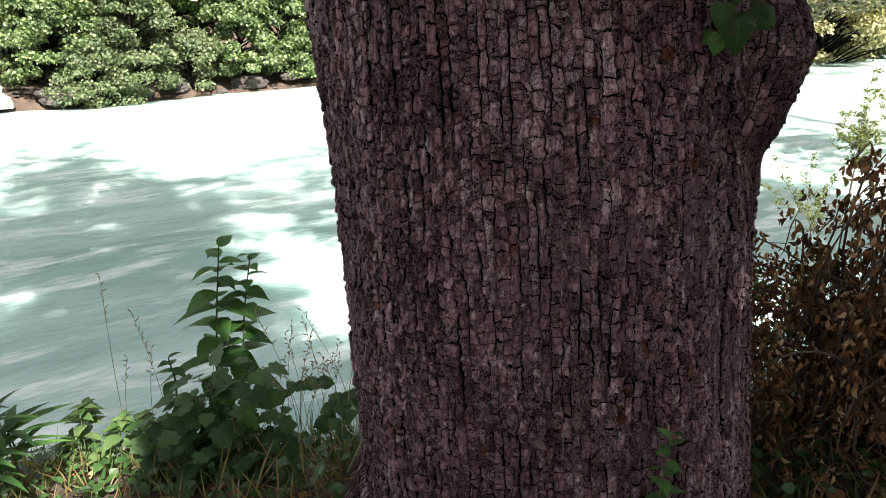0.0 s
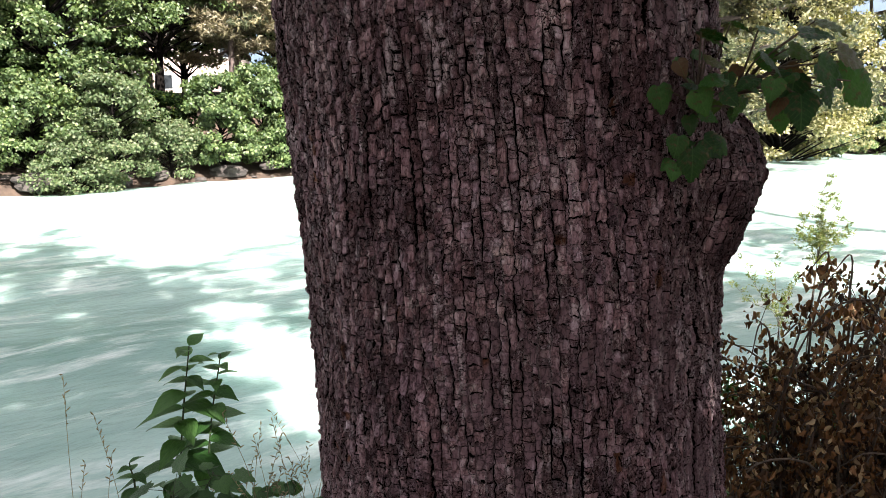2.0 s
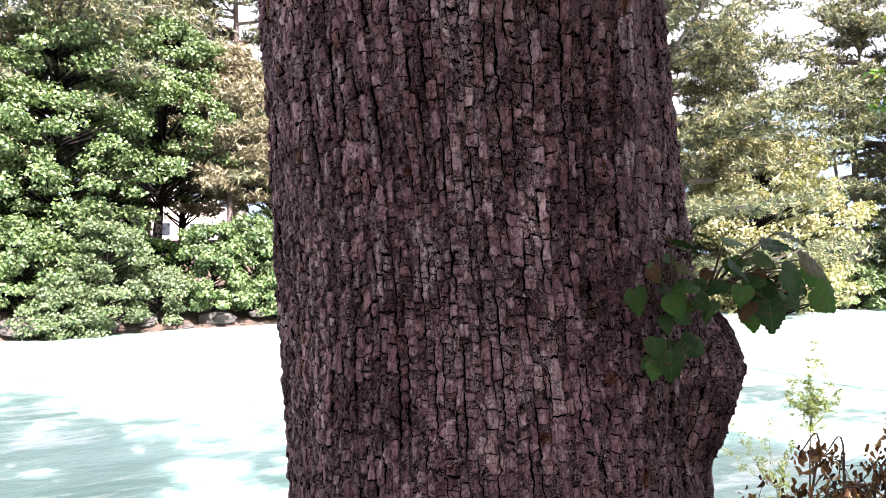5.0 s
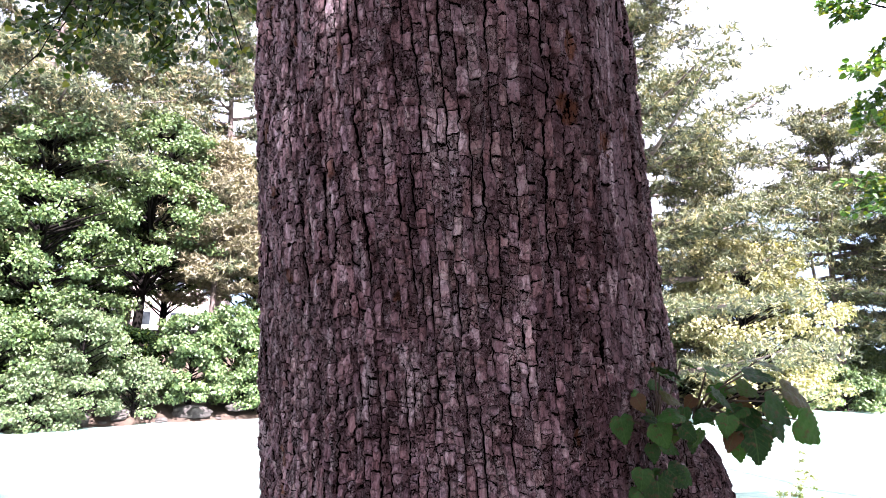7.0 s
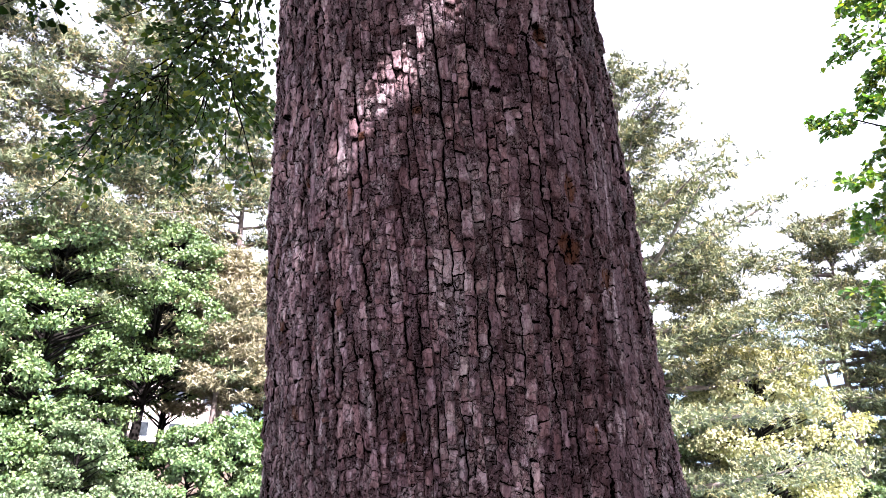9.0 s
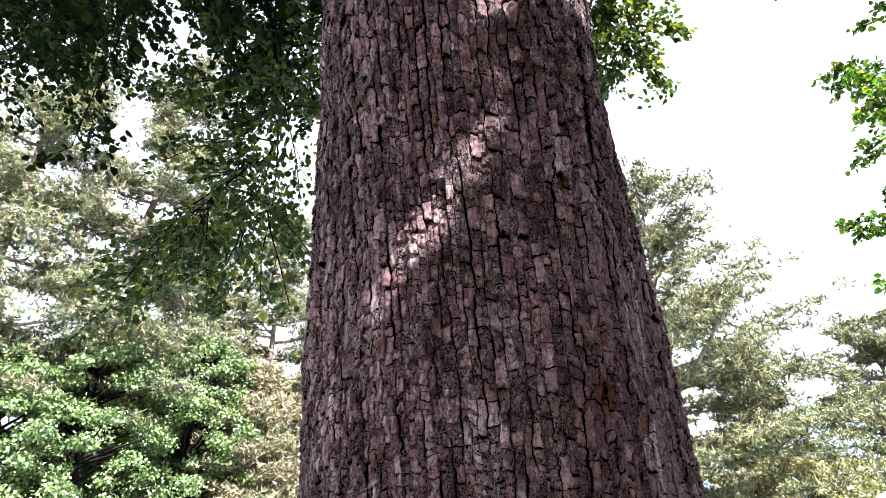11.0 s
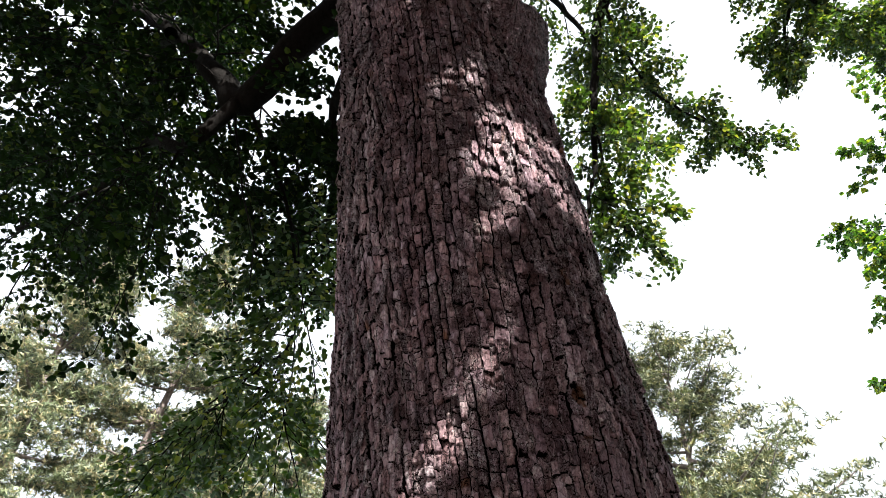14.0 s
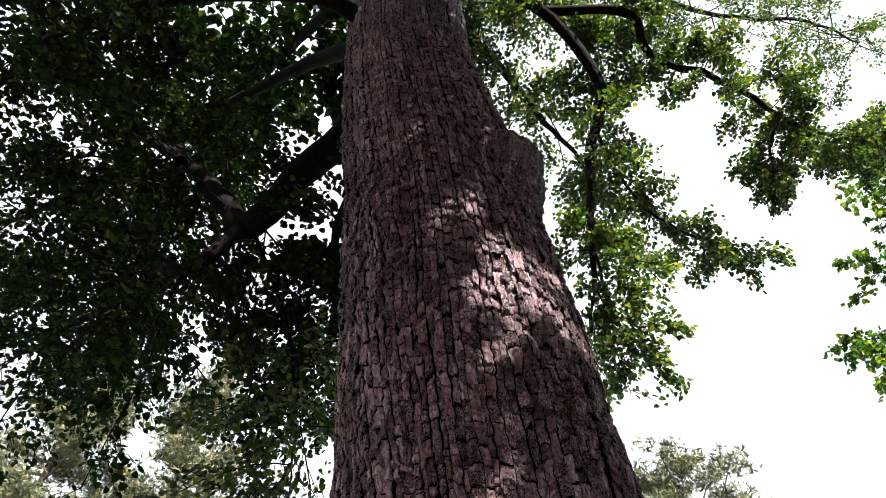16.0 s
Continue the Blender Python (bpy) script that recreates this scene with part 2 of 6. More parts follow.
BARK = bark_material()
# shade of the surrounding leaves put into the limb colour, near black
LIMB = plain_rough("limb bark painted shade-dark", (0.004, 0.0034, 0.003), (0.013, 0.0105, 0.0095), 30, stretch=(1, 1, 0.5), depth=0.03)
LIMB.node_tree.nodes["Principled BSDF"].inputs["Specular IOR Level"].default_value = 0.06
PINE_BARK = plain_rough("grey-brown pine bark", (0.07, 0.05, 0.045), (0.2, 0.155, 0.14), 5, stretch=(1, 1, 0.3), depth=0.05)
WATER = water_material()
# leaf with the crown's shade put into its colour, near black
LINDEN_SHADE = leaf_material("linden leaf", (0.003, 0.008, 0.0025), (0.011, 0.024, 0.005), 0.24, 0.65, (0.05, 0.065, 0.013), 0.04)
LINDEN_SHADE.node_tree.nodes["Principled BSDF"].inputs["Specular IOR Level"].default_value = 0.06
# the same leaf with sunlight put into its colour, brighter and yellower
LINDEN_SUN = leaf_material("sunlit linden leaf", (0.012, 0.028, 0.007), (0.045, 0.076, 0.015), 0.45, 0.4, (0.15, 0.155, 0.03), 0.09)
MAPLE = leaf_material("maple leaf", (0.034, 0.068, 0.022), (0.108, 0.162, 0.06), 0.25, 0.5, (0.2, 0.25, 0.115), 0.14, 0.35)
PALE = leaf_material("pale shrub leaf", (0.045, 0.08, 0.03), (0.115, 0.155, 0.075), 0.25, 0.5, (0.16, 0.18, 0.105), 0.15, 0.4)
YELLOW = leaf_material("yellowish leaf", (0.135, 0.135, 0.065), (0.26, 0.247, 0.135), 0.25, 0.5, (0.35, 0.32, 0.19), 0.25, 0.3)
NEEDLE = leaf_material("pine needles", (0.014, 0.021, 0.011), (0.14, 0.158, 0.085), 0.12, 0.55, (0.25, 0.21, 0.125), 0.2, 0.5)
NEEDLE_FAR = leaf_material("grey-green pine needles", (0.016, 0.023, 0.011), (0.128, 0.138, 0.068), 0.12, 0.55, (0.23, 0.2, 0.1), 0.12, 0.4)
NEEDLE_GOLD = leaf_material("golden-brown pine needles", (0.0816, 0.068, 0.0408), (0.207, 0.18, 0.114), 0.15, 0.5, (0.261, 0.223, 0.152), 0.15, 0.3)
BRIGHT = leaf_material("bright spring leaf", (0.0209, 0.0595, 0.0119), (0.0654, 0.125, 0.0209), 0.45, 0.45, (0.178, 0.202, 0.0238), 0.15, 0.8)
WEED = leaf_material("weed leaf", (0.02, 0.06, 0.016), (0.05, 0.115, 0.03), 0.3, 0.4, None, 0, 6)
# sunlight on the open shrubs put into this leaf colour
SUNNY = leaf_material("sunlit yellow-green leaf", (0.0728, 0.112, 0.028), (0.151, 0.19, 0.0616), 0.4, 0.45, (0.202, 0.213, 0.0896), 0.2, 5)
DEAD = leaf_material("dead brown leaf", (0.03, 0.013, 0.007), (0.26, 0.12, 0.047), 0.12, 0.75, (0.42, 0.29, 0.17), 0.12, 7)
GRASS = leaf_material("grass blade", (0.03, 0.06, 0.015), (0.09, 0.13, 0.035), 0.3, 0.5, (0.24, 0.18, 0.09), 0.38, 4)
STRAW = leaf_material("dry grass stalk", (0.16, 0.12, 0.06), (0.34, 0.27, 0.15), 0.1, 0.6, None, 0, 4)
TWIG = plain_rough("thin brown twig", (0.05, 0.035, 0.025), (0.13, 0.095, 0.07), 60, depth=0.003)
STEM = plain_rough("green weed stem", (0.03, 0.045, 0.02), (0.07, 0.09, 0.035), 60, depth=0.002)
ROCK = plain_rough("dark river rock", (0.018, 0.015, 0.014), (0.09, 0.075, 0.068), 3.2, depth=0.12)
SLAB = plain_rough("white limestone", (0.35, 0.33, 0.31), (0.6, 0.57, 0.55), 2.0, depth=0.05)
SOIL = plain_rough("red-brown soil with litter", (0.03, 0.02, 0.014), (0.095, 0.064, 0.045), 2.2, depth=0.06)
PLASTER = plain_rough("pale pink plaster", (0.42, 0.34, 0.31), (0.52, 0.44, 0.40), 1.5, depth=0.004, strength=0.2)
ROOF = plain_rough("brown roof tile", (0.13, 0.08, 0.06), (0.24, 0.15, 0.11), 3, depth=0.02)
# blue of the distance haze put straight into the slope colour
HILL = plain_rough("wooded mountain with haze painted in", (0.05, 0.08, 0.12), (0.085, 0.12, 0.16), 0.012, depth=6)


# ---- mesh helpers ----
rng = np.random.default_rng(7)


def mesh_object(name, verts, faces, mat, parent=None, smooth=False, label="", attrs=()):
    """One mesh object from arrays: faces is one array, or a list of arrays, of vertex numbers."""
    faces = [f for f in (faces if isinstance(faces, list) else [faces]) if len(f)]
    me = bpy.data.meshes.new(name)
    verts = np.asarray(verts, np.float32)
    me.vertices.add(len(verts))
    me.vertices.foreach_set("co", verts.ravel())
    loops = np.concatenate([np.asarray(f, np.int32).ravel() for f in faces])
    sizes = np.concatenate([np.full(len(f), len(f[0]), np.int32) for f in faces])
    me.loops.add(len(loops))
    me.loops.foreach_set("vertex_index", loops)
    me.polygons.add(len(sizes))
    me.polygons.foreach_set("loop_start", np.concatenate([[0], np.cumsum(sizes)[:-1]]).astype(np.int32))
    me.polygons.foreach_set("use_smooth", np.full(len(sizes), smooth))
    for key, values in attrs:
        me.attributes.new(key, "FLOAT", "POINT").data.foreach_set("value", np.asarray(values, np.float32))
    me.update(calc_edges=True)
    me.materials.append(mat)
    ob = new(name, me)
    if parent:
        ob.parent = parent
    if label:
        ob["label"] = label
    return ob


def thing(name, at, label, category, group="", kind=""):
    ob = new(name)
    ob.empty_display_size = 0.2
    ob.location = at
    bpy.context.view_layer.update()
    return tagged(ob, label, category, group, kind)


def unit(v):
    v = np.asarray(v, float)
    return v / np.maximum(np.linalg.norm(v, axis=-1, keepdims=True), 1e-9)


def bases(along, normal):
    """Turns whose x runs along and whose z is as near as can be to normal."""
    x = unit(along)
    y = unit(np.cross(normal, x))
    return np.stack([x, y, np.cross(x, y)], -1)


def scatter(template, turns, places, sizes):
    """Copies of a template (verts, faces) as one array each."""
    tv, tf = template
    v = np.einsum("nij,kj->nki", turns, tv) * np.reshape(sizes, (-1, 1, 1)) + np.asarray(places)[:, None]
    f = tf[None] + (np.arange(len(v)) * len(tv))[:, None, None]
    return v.reshape(-1, 3), f.reshape(-1, tf.shape[1])


class Tubes:
    """Collects tapered tubes into one mesh."""

    def __init__(self):
        self.v, self.f, self.n = [], [], 0

    def add(self, points, radii, sides=6):
        p = np.asarray(points, float)
        r = np.interp(np.linspace(0, 1, len(p)), np.linspace(0, 1, len(radii)), radii)
        d = unit(np.gradient(p, axis=0))
        ref = np.where(np.abs(d[:, 2:]) > 0.9, [[1.0, 0, 0]], [[0, 0, 1.0]])
        a = unit(np.cross(d, ref))
        b = np.cross(d, a)
        t = np.arange(sides) * 2 * np.pi / sides
        ring = p[:, None] + r[:, None, None] * (np.cos(t)[None, :, None] * a[:, None] + np.sin(t)[None, :, None] * b[:, None])
        i, j = np.meshgrid(np.arange(len(p) - 1), np.arange(sides), indexing="ij")
        k = (j + 1) % sides
        self.f.append(self.n + np.stack([i * sides + j, i * sides + k, (i + 1) * sides + k, (i + 1) * sides + j], -1).reshape(-1, 4))
        self.v.append(ring.reshape(-1, 3))
        self.n += len(p) * sides

    def make(self, name, mat, parent, label=""):
        return mesh_object(name, np.concatenate(self.v), np.concatenate(self.f), mat, parent, True, label)


def curve(points, n):
    """A smooth line through points (Catmull-Rom), n steps a span."""
    p = np.asarray(points, float)
    q = np.vstack([2 * p[0] - p[1], p, 2 * p[-1] - p[-2]])
    out = []
    for i in range(len(p) - 1):
        for t in np.linspace(0, 1, n, endpoint=False):
            a, b, c, d = q[i:i + 4]
            out.append(0.5 * (2 * b + (c - a) * t + (2 * a - 5 * b + 4 * c - d) * t * t + (3 * b - a - 3 * c + d) * t ** 3))
    return np.array(out + [p[-1]])


def wobble(x, y, seed=0, octaves=4, rough=0.5):
    """Smooth value noise of two coordinates, about -1 to 1."""
    total, amp = np.zeros(np.broadcast(x, y).shape), 1.0
    for o in range(octaves):
        ix, iy = np.floor(x).astype(np.int64), np.floor(y).astype(np.int64)
        fx, fy = x - ix, y - iy
        fx, fy = fx * fx * (3 - 2 * fx), fy * fy * (3 - 2 * fy)
        h = lambda a, b: dice(a, b, seed + 17 * o) * 2 - 1
        total = total + amp * ((h(ix, iy) * (1 - fx) + h(ix + 1, iy) * fx) * (1 - fy) + (h(ix, iy + 1) * (1 - fx) + h(ix + 1, iy + 1) * fx) * fy)
        x, y, amp = x * 2.03 + 5.1, y * 2.03 + 3.7, amp * rough
    return total


def dice(a, b, seed):
    """A fixed random number 0 to 1 for each pair of whole numbers."""
    h = (a * 374761393 + b * 668265263 + seed * 974634777) & 0xFFFFFFFF
    h = ((h ^ (h >> 13)) * 1274126177) & 0xFFFFFFFF
    h = ((h ^ (h >> 16)) * 2246822519) & 0xFFFFFFFF
    return ((h ^ (h >> 15)) & 0xFFFFFF) / 16777216.0


def ease(x, a, b):
    t = np.clip((x - a) / (b - a), 0, 1)
    return t * t * (3 - 2 * t)


def cells(u, v, seed, power=3.0, jitter=0.75):
    """Boxy cells on a jittered brick grid: the gap to the next cell, and the cell's own numbers."""
    iu, iv = np.floor(u).astype(np.int64), np.floor(v).astype(np.int64)
    f1, f2 = np.full(u.shape, 9.0), np.full(u.shape, 9.0)
    ca, cb, du, dv = (np.zeros(u.shape) for _ in range(4))
    for a in (-1, 0, 1):
        for b in (-2, -1, 0, 1, 2):
            x, y = iu + a, iv + b
            px = x + 0.5 + jitter * (dice(x, y, seed) - 0.5)
            py = y + 0.5 + jitter * (dice(x, y, seed + 1) - 0.5) + 0.5 * (x & 1) - 0.25
            d = (np.abs(u - px) ** power + np.abs(v - py) ** power) ** (1 / power)
            near = d < f1
            f2 = np.where(near, f1, np.minimum(f2, d))
            f1 = np.where(near, d, f1)
            ca, cb = np.where(near, x, ca), np.where(near, y, cb)
            du, dv = np.where(near, u - px, du), np.where(near, v - py, dv)
    return f2 - f1, ca.astype(np.int64), cb.astype(np.int64), du, dv


# leaf shapes: along x from 0 to 1, the blade folded a little along its midrib
def blade(half, fold=0.12, droop=0.15):
    """half: (x, y) from the base along one margin to the tip."""
    n = len(half)
    v = [(x, 0.0, -droop * x * x) for x, _ in half]
    for side in (1, -1):
        v += [(x, side * y, fold * y - droop * x * x) for x, y in half]
    f = []
    for i in range(n - 1):
        f += [(i, i + 1, n + i + 1, n + i), (i + 1, i, 2 * n + i, 2 * n + i + 1)]
    return np.array(v), np.array(f)


LANCE = blade([(0.0, 0.01), (0.15, 0.06), (0.35, 0.095), (0.55, 0.085), (0.78, 0.045), (1.0, 0.0)], 0.25, 0.45)
OVATE = blade([(0.0, 0.01), (0.06, 0.14), (0.2, 0.26), (0.38, 0.29), (0.56, 0.24), (0.72, 0.15), (0.86, 0.06), (1.0, 0.0)], 0.2, 0.4)
SMALL = (np.array([(0, 0, 0), (0.45, 0.42, 0.05), (1, 0, -0.1), (0.45, -0.42, 0.05)]), np.array([(0, 2, 1), (0, 3, 2)]))
SLIM = (np.array([(0, 0, 0), (0.4, 0.2, 0.05), (1, 0, -0.1), (0.4, -0.2, 0.05)]), np.array([(0, 2, 1), (0, 3, 2)]))
BROAD = (np.array([(0, 0, 0), (0.12, 0.42, 0.06), (0.62, 0.36, 0.03), (1, 0, -0.12), (0.62, -0.36, 0.03), (0.12, -0.42, 0.06)]), np.array([(0, 3, 2, 1), (0, 5, 4, 3)]))
GRASSY = (np.array([(0, 0.02, 0), (0, -0.02, 0), (0.5, -0.018, 0.06), (0.5, 0.018, 0.06), (1, 0, -0.05)]), np.array([(0, 1, 2, 3), (3, 2, 4, 4)]))
GRASSY = (GRASSY[0], np.array([(0, 1, 2), (0, 2, 3), (3, 2, 4)]))


def toothed():
    """A broad heart-shaped linden blade: toothed margin, blade quilted between the side veins."""
    n = 19
    v = []
    for k in range(n):
        q = k / (n - 1)
        x = -0.1 + 1.1 * q
        y = 0.53 * math.sin(math.pi * min(1.0, (q * 0.98 + 0.02) ** 0.6)) ** 0.75 * (1 - 0.25 * q * q)
        tooth = 0.035 if k % 2 and q < 0.95 else -0.01
        back = -0.03 * (k % 2)
        rib = 0.018 * (1 if k % 4 < 2 else -1)
        if k == 0:
            v += [(x + 0.1, 0, 0)] + [(x + 0.02, s * 0.14, 0.03) for s in (1, -1)] + [(x, s * 0.24, 0.04) for s in (1, -1)]
            continue
        if k == n - 1:
            y, tooth = 0.0, 0.004
        droop = -0.2 * x * x
        v.append((max(x, 0.0), 0, droop))
        v += [(x, s * y * 0.55, droop + 0.1 * y + rib) for s in (1, -1)]
        v += [(x - back, s * (y + tooth), droop + 0.06 * y - rib - 0.12 * y * y) for s in (1, -1)]
    f = []
    for k in range(n - 1):
        a, b = 5 * k, 5 * k + 5
        f += [(a, b, b + 1, a + 1), (a + 1, b + 1, b + 3, a + 3), (b, a, a + 2, b + 2), (b + 2, a + 2, a + 4, b + 4)]
    return np.array(v), np.array(f)


HEART = toothed()


def lobed():
    """A maple blade of five pointed lobes."""
    rim = [(0, 0), (-0.14, 0.2), (-0.1, 0.38), (0.06, 0.42), (0.14, 0.62), (0.3, 0.5), (0.4, 0.47), (0.6, 0.52), (0.64, 0.36), (0.7, 0.26), (0.84, 0.17), (1, 0)]
    pts = rim + [(x, -y) for x, y in rim[-2:0:-1]]
    v = [(0.3, 0, 0.0)] + [(x, y, 0.07 * abs(y) - 0.18 * x * x) for x, y in pts]
    n = len(pts)
    return np.array(v), np.array([(0, 1 + (i + 1) % n, 1 + i) for i in range(n)])


LOBED = lobed()


def tuft(needles=6, seed=3):
    """A shoot end of needles that spread upward."""
    r = np.random.default_rng(seed)
    v, f = [np.array(q) for q in ((0.17, 0, 0), (-0.085, 0.15, 0), (-0.085, -0.15, 0))], []
    for i in range(needles):
        a, e = 2 * np.pi * i / needles + r.uniform(-0.3, 0.3), r.uniform(0.1, 1.3)
        d = np.array([math.cos(a) * math.cos(e), math.sin(a) * math.cos(e), math.sin(e)])
        v.append(d * r.uniform(0.7, 1.1))
        f.append((i % 3, (i + 1) % 3, 3 + i))
    return np.array(v), np.array(f)


TUFT = tuft()


def rand_dirs(n, up=0.0, spread=1.0):
    d = rng.normal(size=(n, 3)) * spread
    d[:, 2] += up
    return unit(d)


# ---- ground, river and distance ----
WATER_Z = -1.6
far_shore = lambda x: np.interp(x, (-300, -60, -30, -16, -8.5, 10, 24, 36, 90, 300), (-110, 2, 14, 24, 30, 38.5, 43.8, 49, 76, 190))
near_shore = lambda x: np.interp(x, (-300, -60, -10, -3, 0, 3, 10, 60, 300), (-125, -16, 2.6, 3.7, 4.1, 4.7, 6.4, 27, 130))


def ground_z(x, y):
    near = near_shore(x) - y
    far = y - far_shore(x)
    z = np.where(near > 0, WATER_Z + 1.55 * ease(near, 0, 2.3) + 0.25 * ease(near, 2.5, 12), WATER_Z - 0.7 * ease(-near, 0, 1.5))
    z = np.where(far > -1.5, np.maximum(z, WATER_Z - 0.7 + 1.3 * ease(far, -1.5, 0.8) + 3.6 * ease(far, 2.0, 15) + 2.5 * ease(far, 40, 150)), z)
    bank = (near > -0.3) | (far > -0.5)
    return z + np.where(bank, 0.05 * wobble(x * 1.3, y * 1.3, 5, 4) + 0.12 * wobble(x * 0.2, y * 0.2, 6, 3), 0)


def make_ground():
    s = np.linspace(-1, 1, 150)
    g = 2.2 * np.sinh(s * 6.2)
    x, y = np.meshgrid(g, g + 3.0, indexing="ij")
    v = np.stack([x, y, ground_z(x, y)], -1).reshape(-1, 3)
    i, j = np.meshgrid(np.arange(149), np.arange(149), indexing="ij")
    f = np.stack([i * 150 + j, (i + 1) * 150 + j, (i + 1) * 150 + j + 1, i * 150 + j + 1], -1).reshape(-1, 4)
    tagged(mesh_object("ground", v, f, SOIL, smooth=True), "red-brown soil banks with leaf litter along the river", "ground", kind="structure")


def make_river():
    s = np.linspace(-1, 1, 160)
    gx, gy = 12 * np.sinh(s * 3.6), 16 + 9 * np.sinh(s * 3.2)
    x, y = np.meshgrid(gx, gy, indexing="ij")
    a = radians(24)
    along, across = x * math.cos(a) + y * math.sin(a), y * math.cos(a) - x * math.sin(a)
    z = WATER_Z + 0.05 * wobble(along * 0.5, across * 1.1, 21, 3) + 0.03 * wobble(along * 1.4, across * 2.6, 22, 3)
    v = np.stack([x, y, z], -1).reshape(-1, 3)
    n = len(s)
    i, j = np.meshgrid(np.arange(n - 1), np.arange(n - 1), indexing="ij")
    f = np.stack([i * n + j, (i + 1) * n + j, (i + 1) * n + j + 1, i * n + j + 1], -1).reshape(-1, 4)
    tagged(mesh_object("river_water", v, f, WATER, smooth=True), "fast milky turquoise river with pale streaks of foam", "water", kind="structure")


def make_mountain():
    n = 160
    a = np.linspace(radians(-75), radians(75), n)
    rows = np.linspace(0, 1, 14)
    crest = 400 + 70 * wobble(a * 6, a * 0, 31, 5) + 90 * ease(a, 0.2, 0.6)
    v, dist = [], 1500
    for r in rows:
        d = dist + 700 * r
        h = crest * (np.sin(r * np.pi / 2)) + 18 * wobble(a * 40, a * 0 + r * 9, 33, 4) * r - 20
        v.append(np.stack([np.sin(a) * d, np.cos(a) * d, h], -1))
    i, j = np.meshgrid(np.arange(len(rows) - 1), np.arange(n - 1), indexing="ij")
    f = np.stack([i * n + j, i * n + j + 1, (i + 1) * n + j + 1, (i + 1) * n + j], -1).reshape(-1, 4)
    tagged(mesh_object("mountain", np.concatenate(v), f, HILL, smooth=True), "distant wooded mountain ridge beyond the river, painted blue for haze", "mountain", kind="structure")


make_ground()
make_river()
make_mountain()


# ---- the great tree ----
# height, middle x, y and radius of the trunk
TRUNK = np.array([(-0.35, 0.326, 1.873, 0.638), (-0.05, 0.310, 1.844, 0.614), (0.2, 0.298, 1.819, 0.596), (0.7, 0.262, 1.772, 0.548), (1.2, 0.234, 1.716, 0.535), (1.7, 0.173, 1.637, 0.487),
                  (2.2, 0.121, 1.550, 0.456), (2.8, 0.056, 1.457, 0.419), (3.5, -0.005, 1.413, 0.413), (4, -0.058, 1.408, 0.406), (4.5, -0.106, 1.411, 0.425), (5, -0.164, 1.422, 0.424), (6, -0.276, 1.474, 0.429), (8, -0.386, 1.531, 0.503), (11, -0.560, 1.643, 0.355)])


def trunk_at(z):
    return tuple(np.interp(z, TRUNK[:, 0], TRUNK[:, k]) for k in (1, 2, 3))


def split(c, wander):
    """Which strip of uneven width c lies in: its number, and the way to its two edges; wander(k) moves edge k."""
    k = np.floor(c).astype(np.int64)
    edges = [k + q + wander(k + q) for q in (-1, 0, 1, 2)]
    n = (c >= edges[1]).astype(np.int64) + (c >= edges[2]) - 1 + (c >= edges[0]) - 1
    idx = k + n
    lo = np.where(n < 0, edges[0], np.where(n > 0, edges[2], edges[1]))
    hi = np.where(n < 0, edges[1], np.where(n > 0, edges[3], edges[2]))
    return idx, c - lo, hi - c


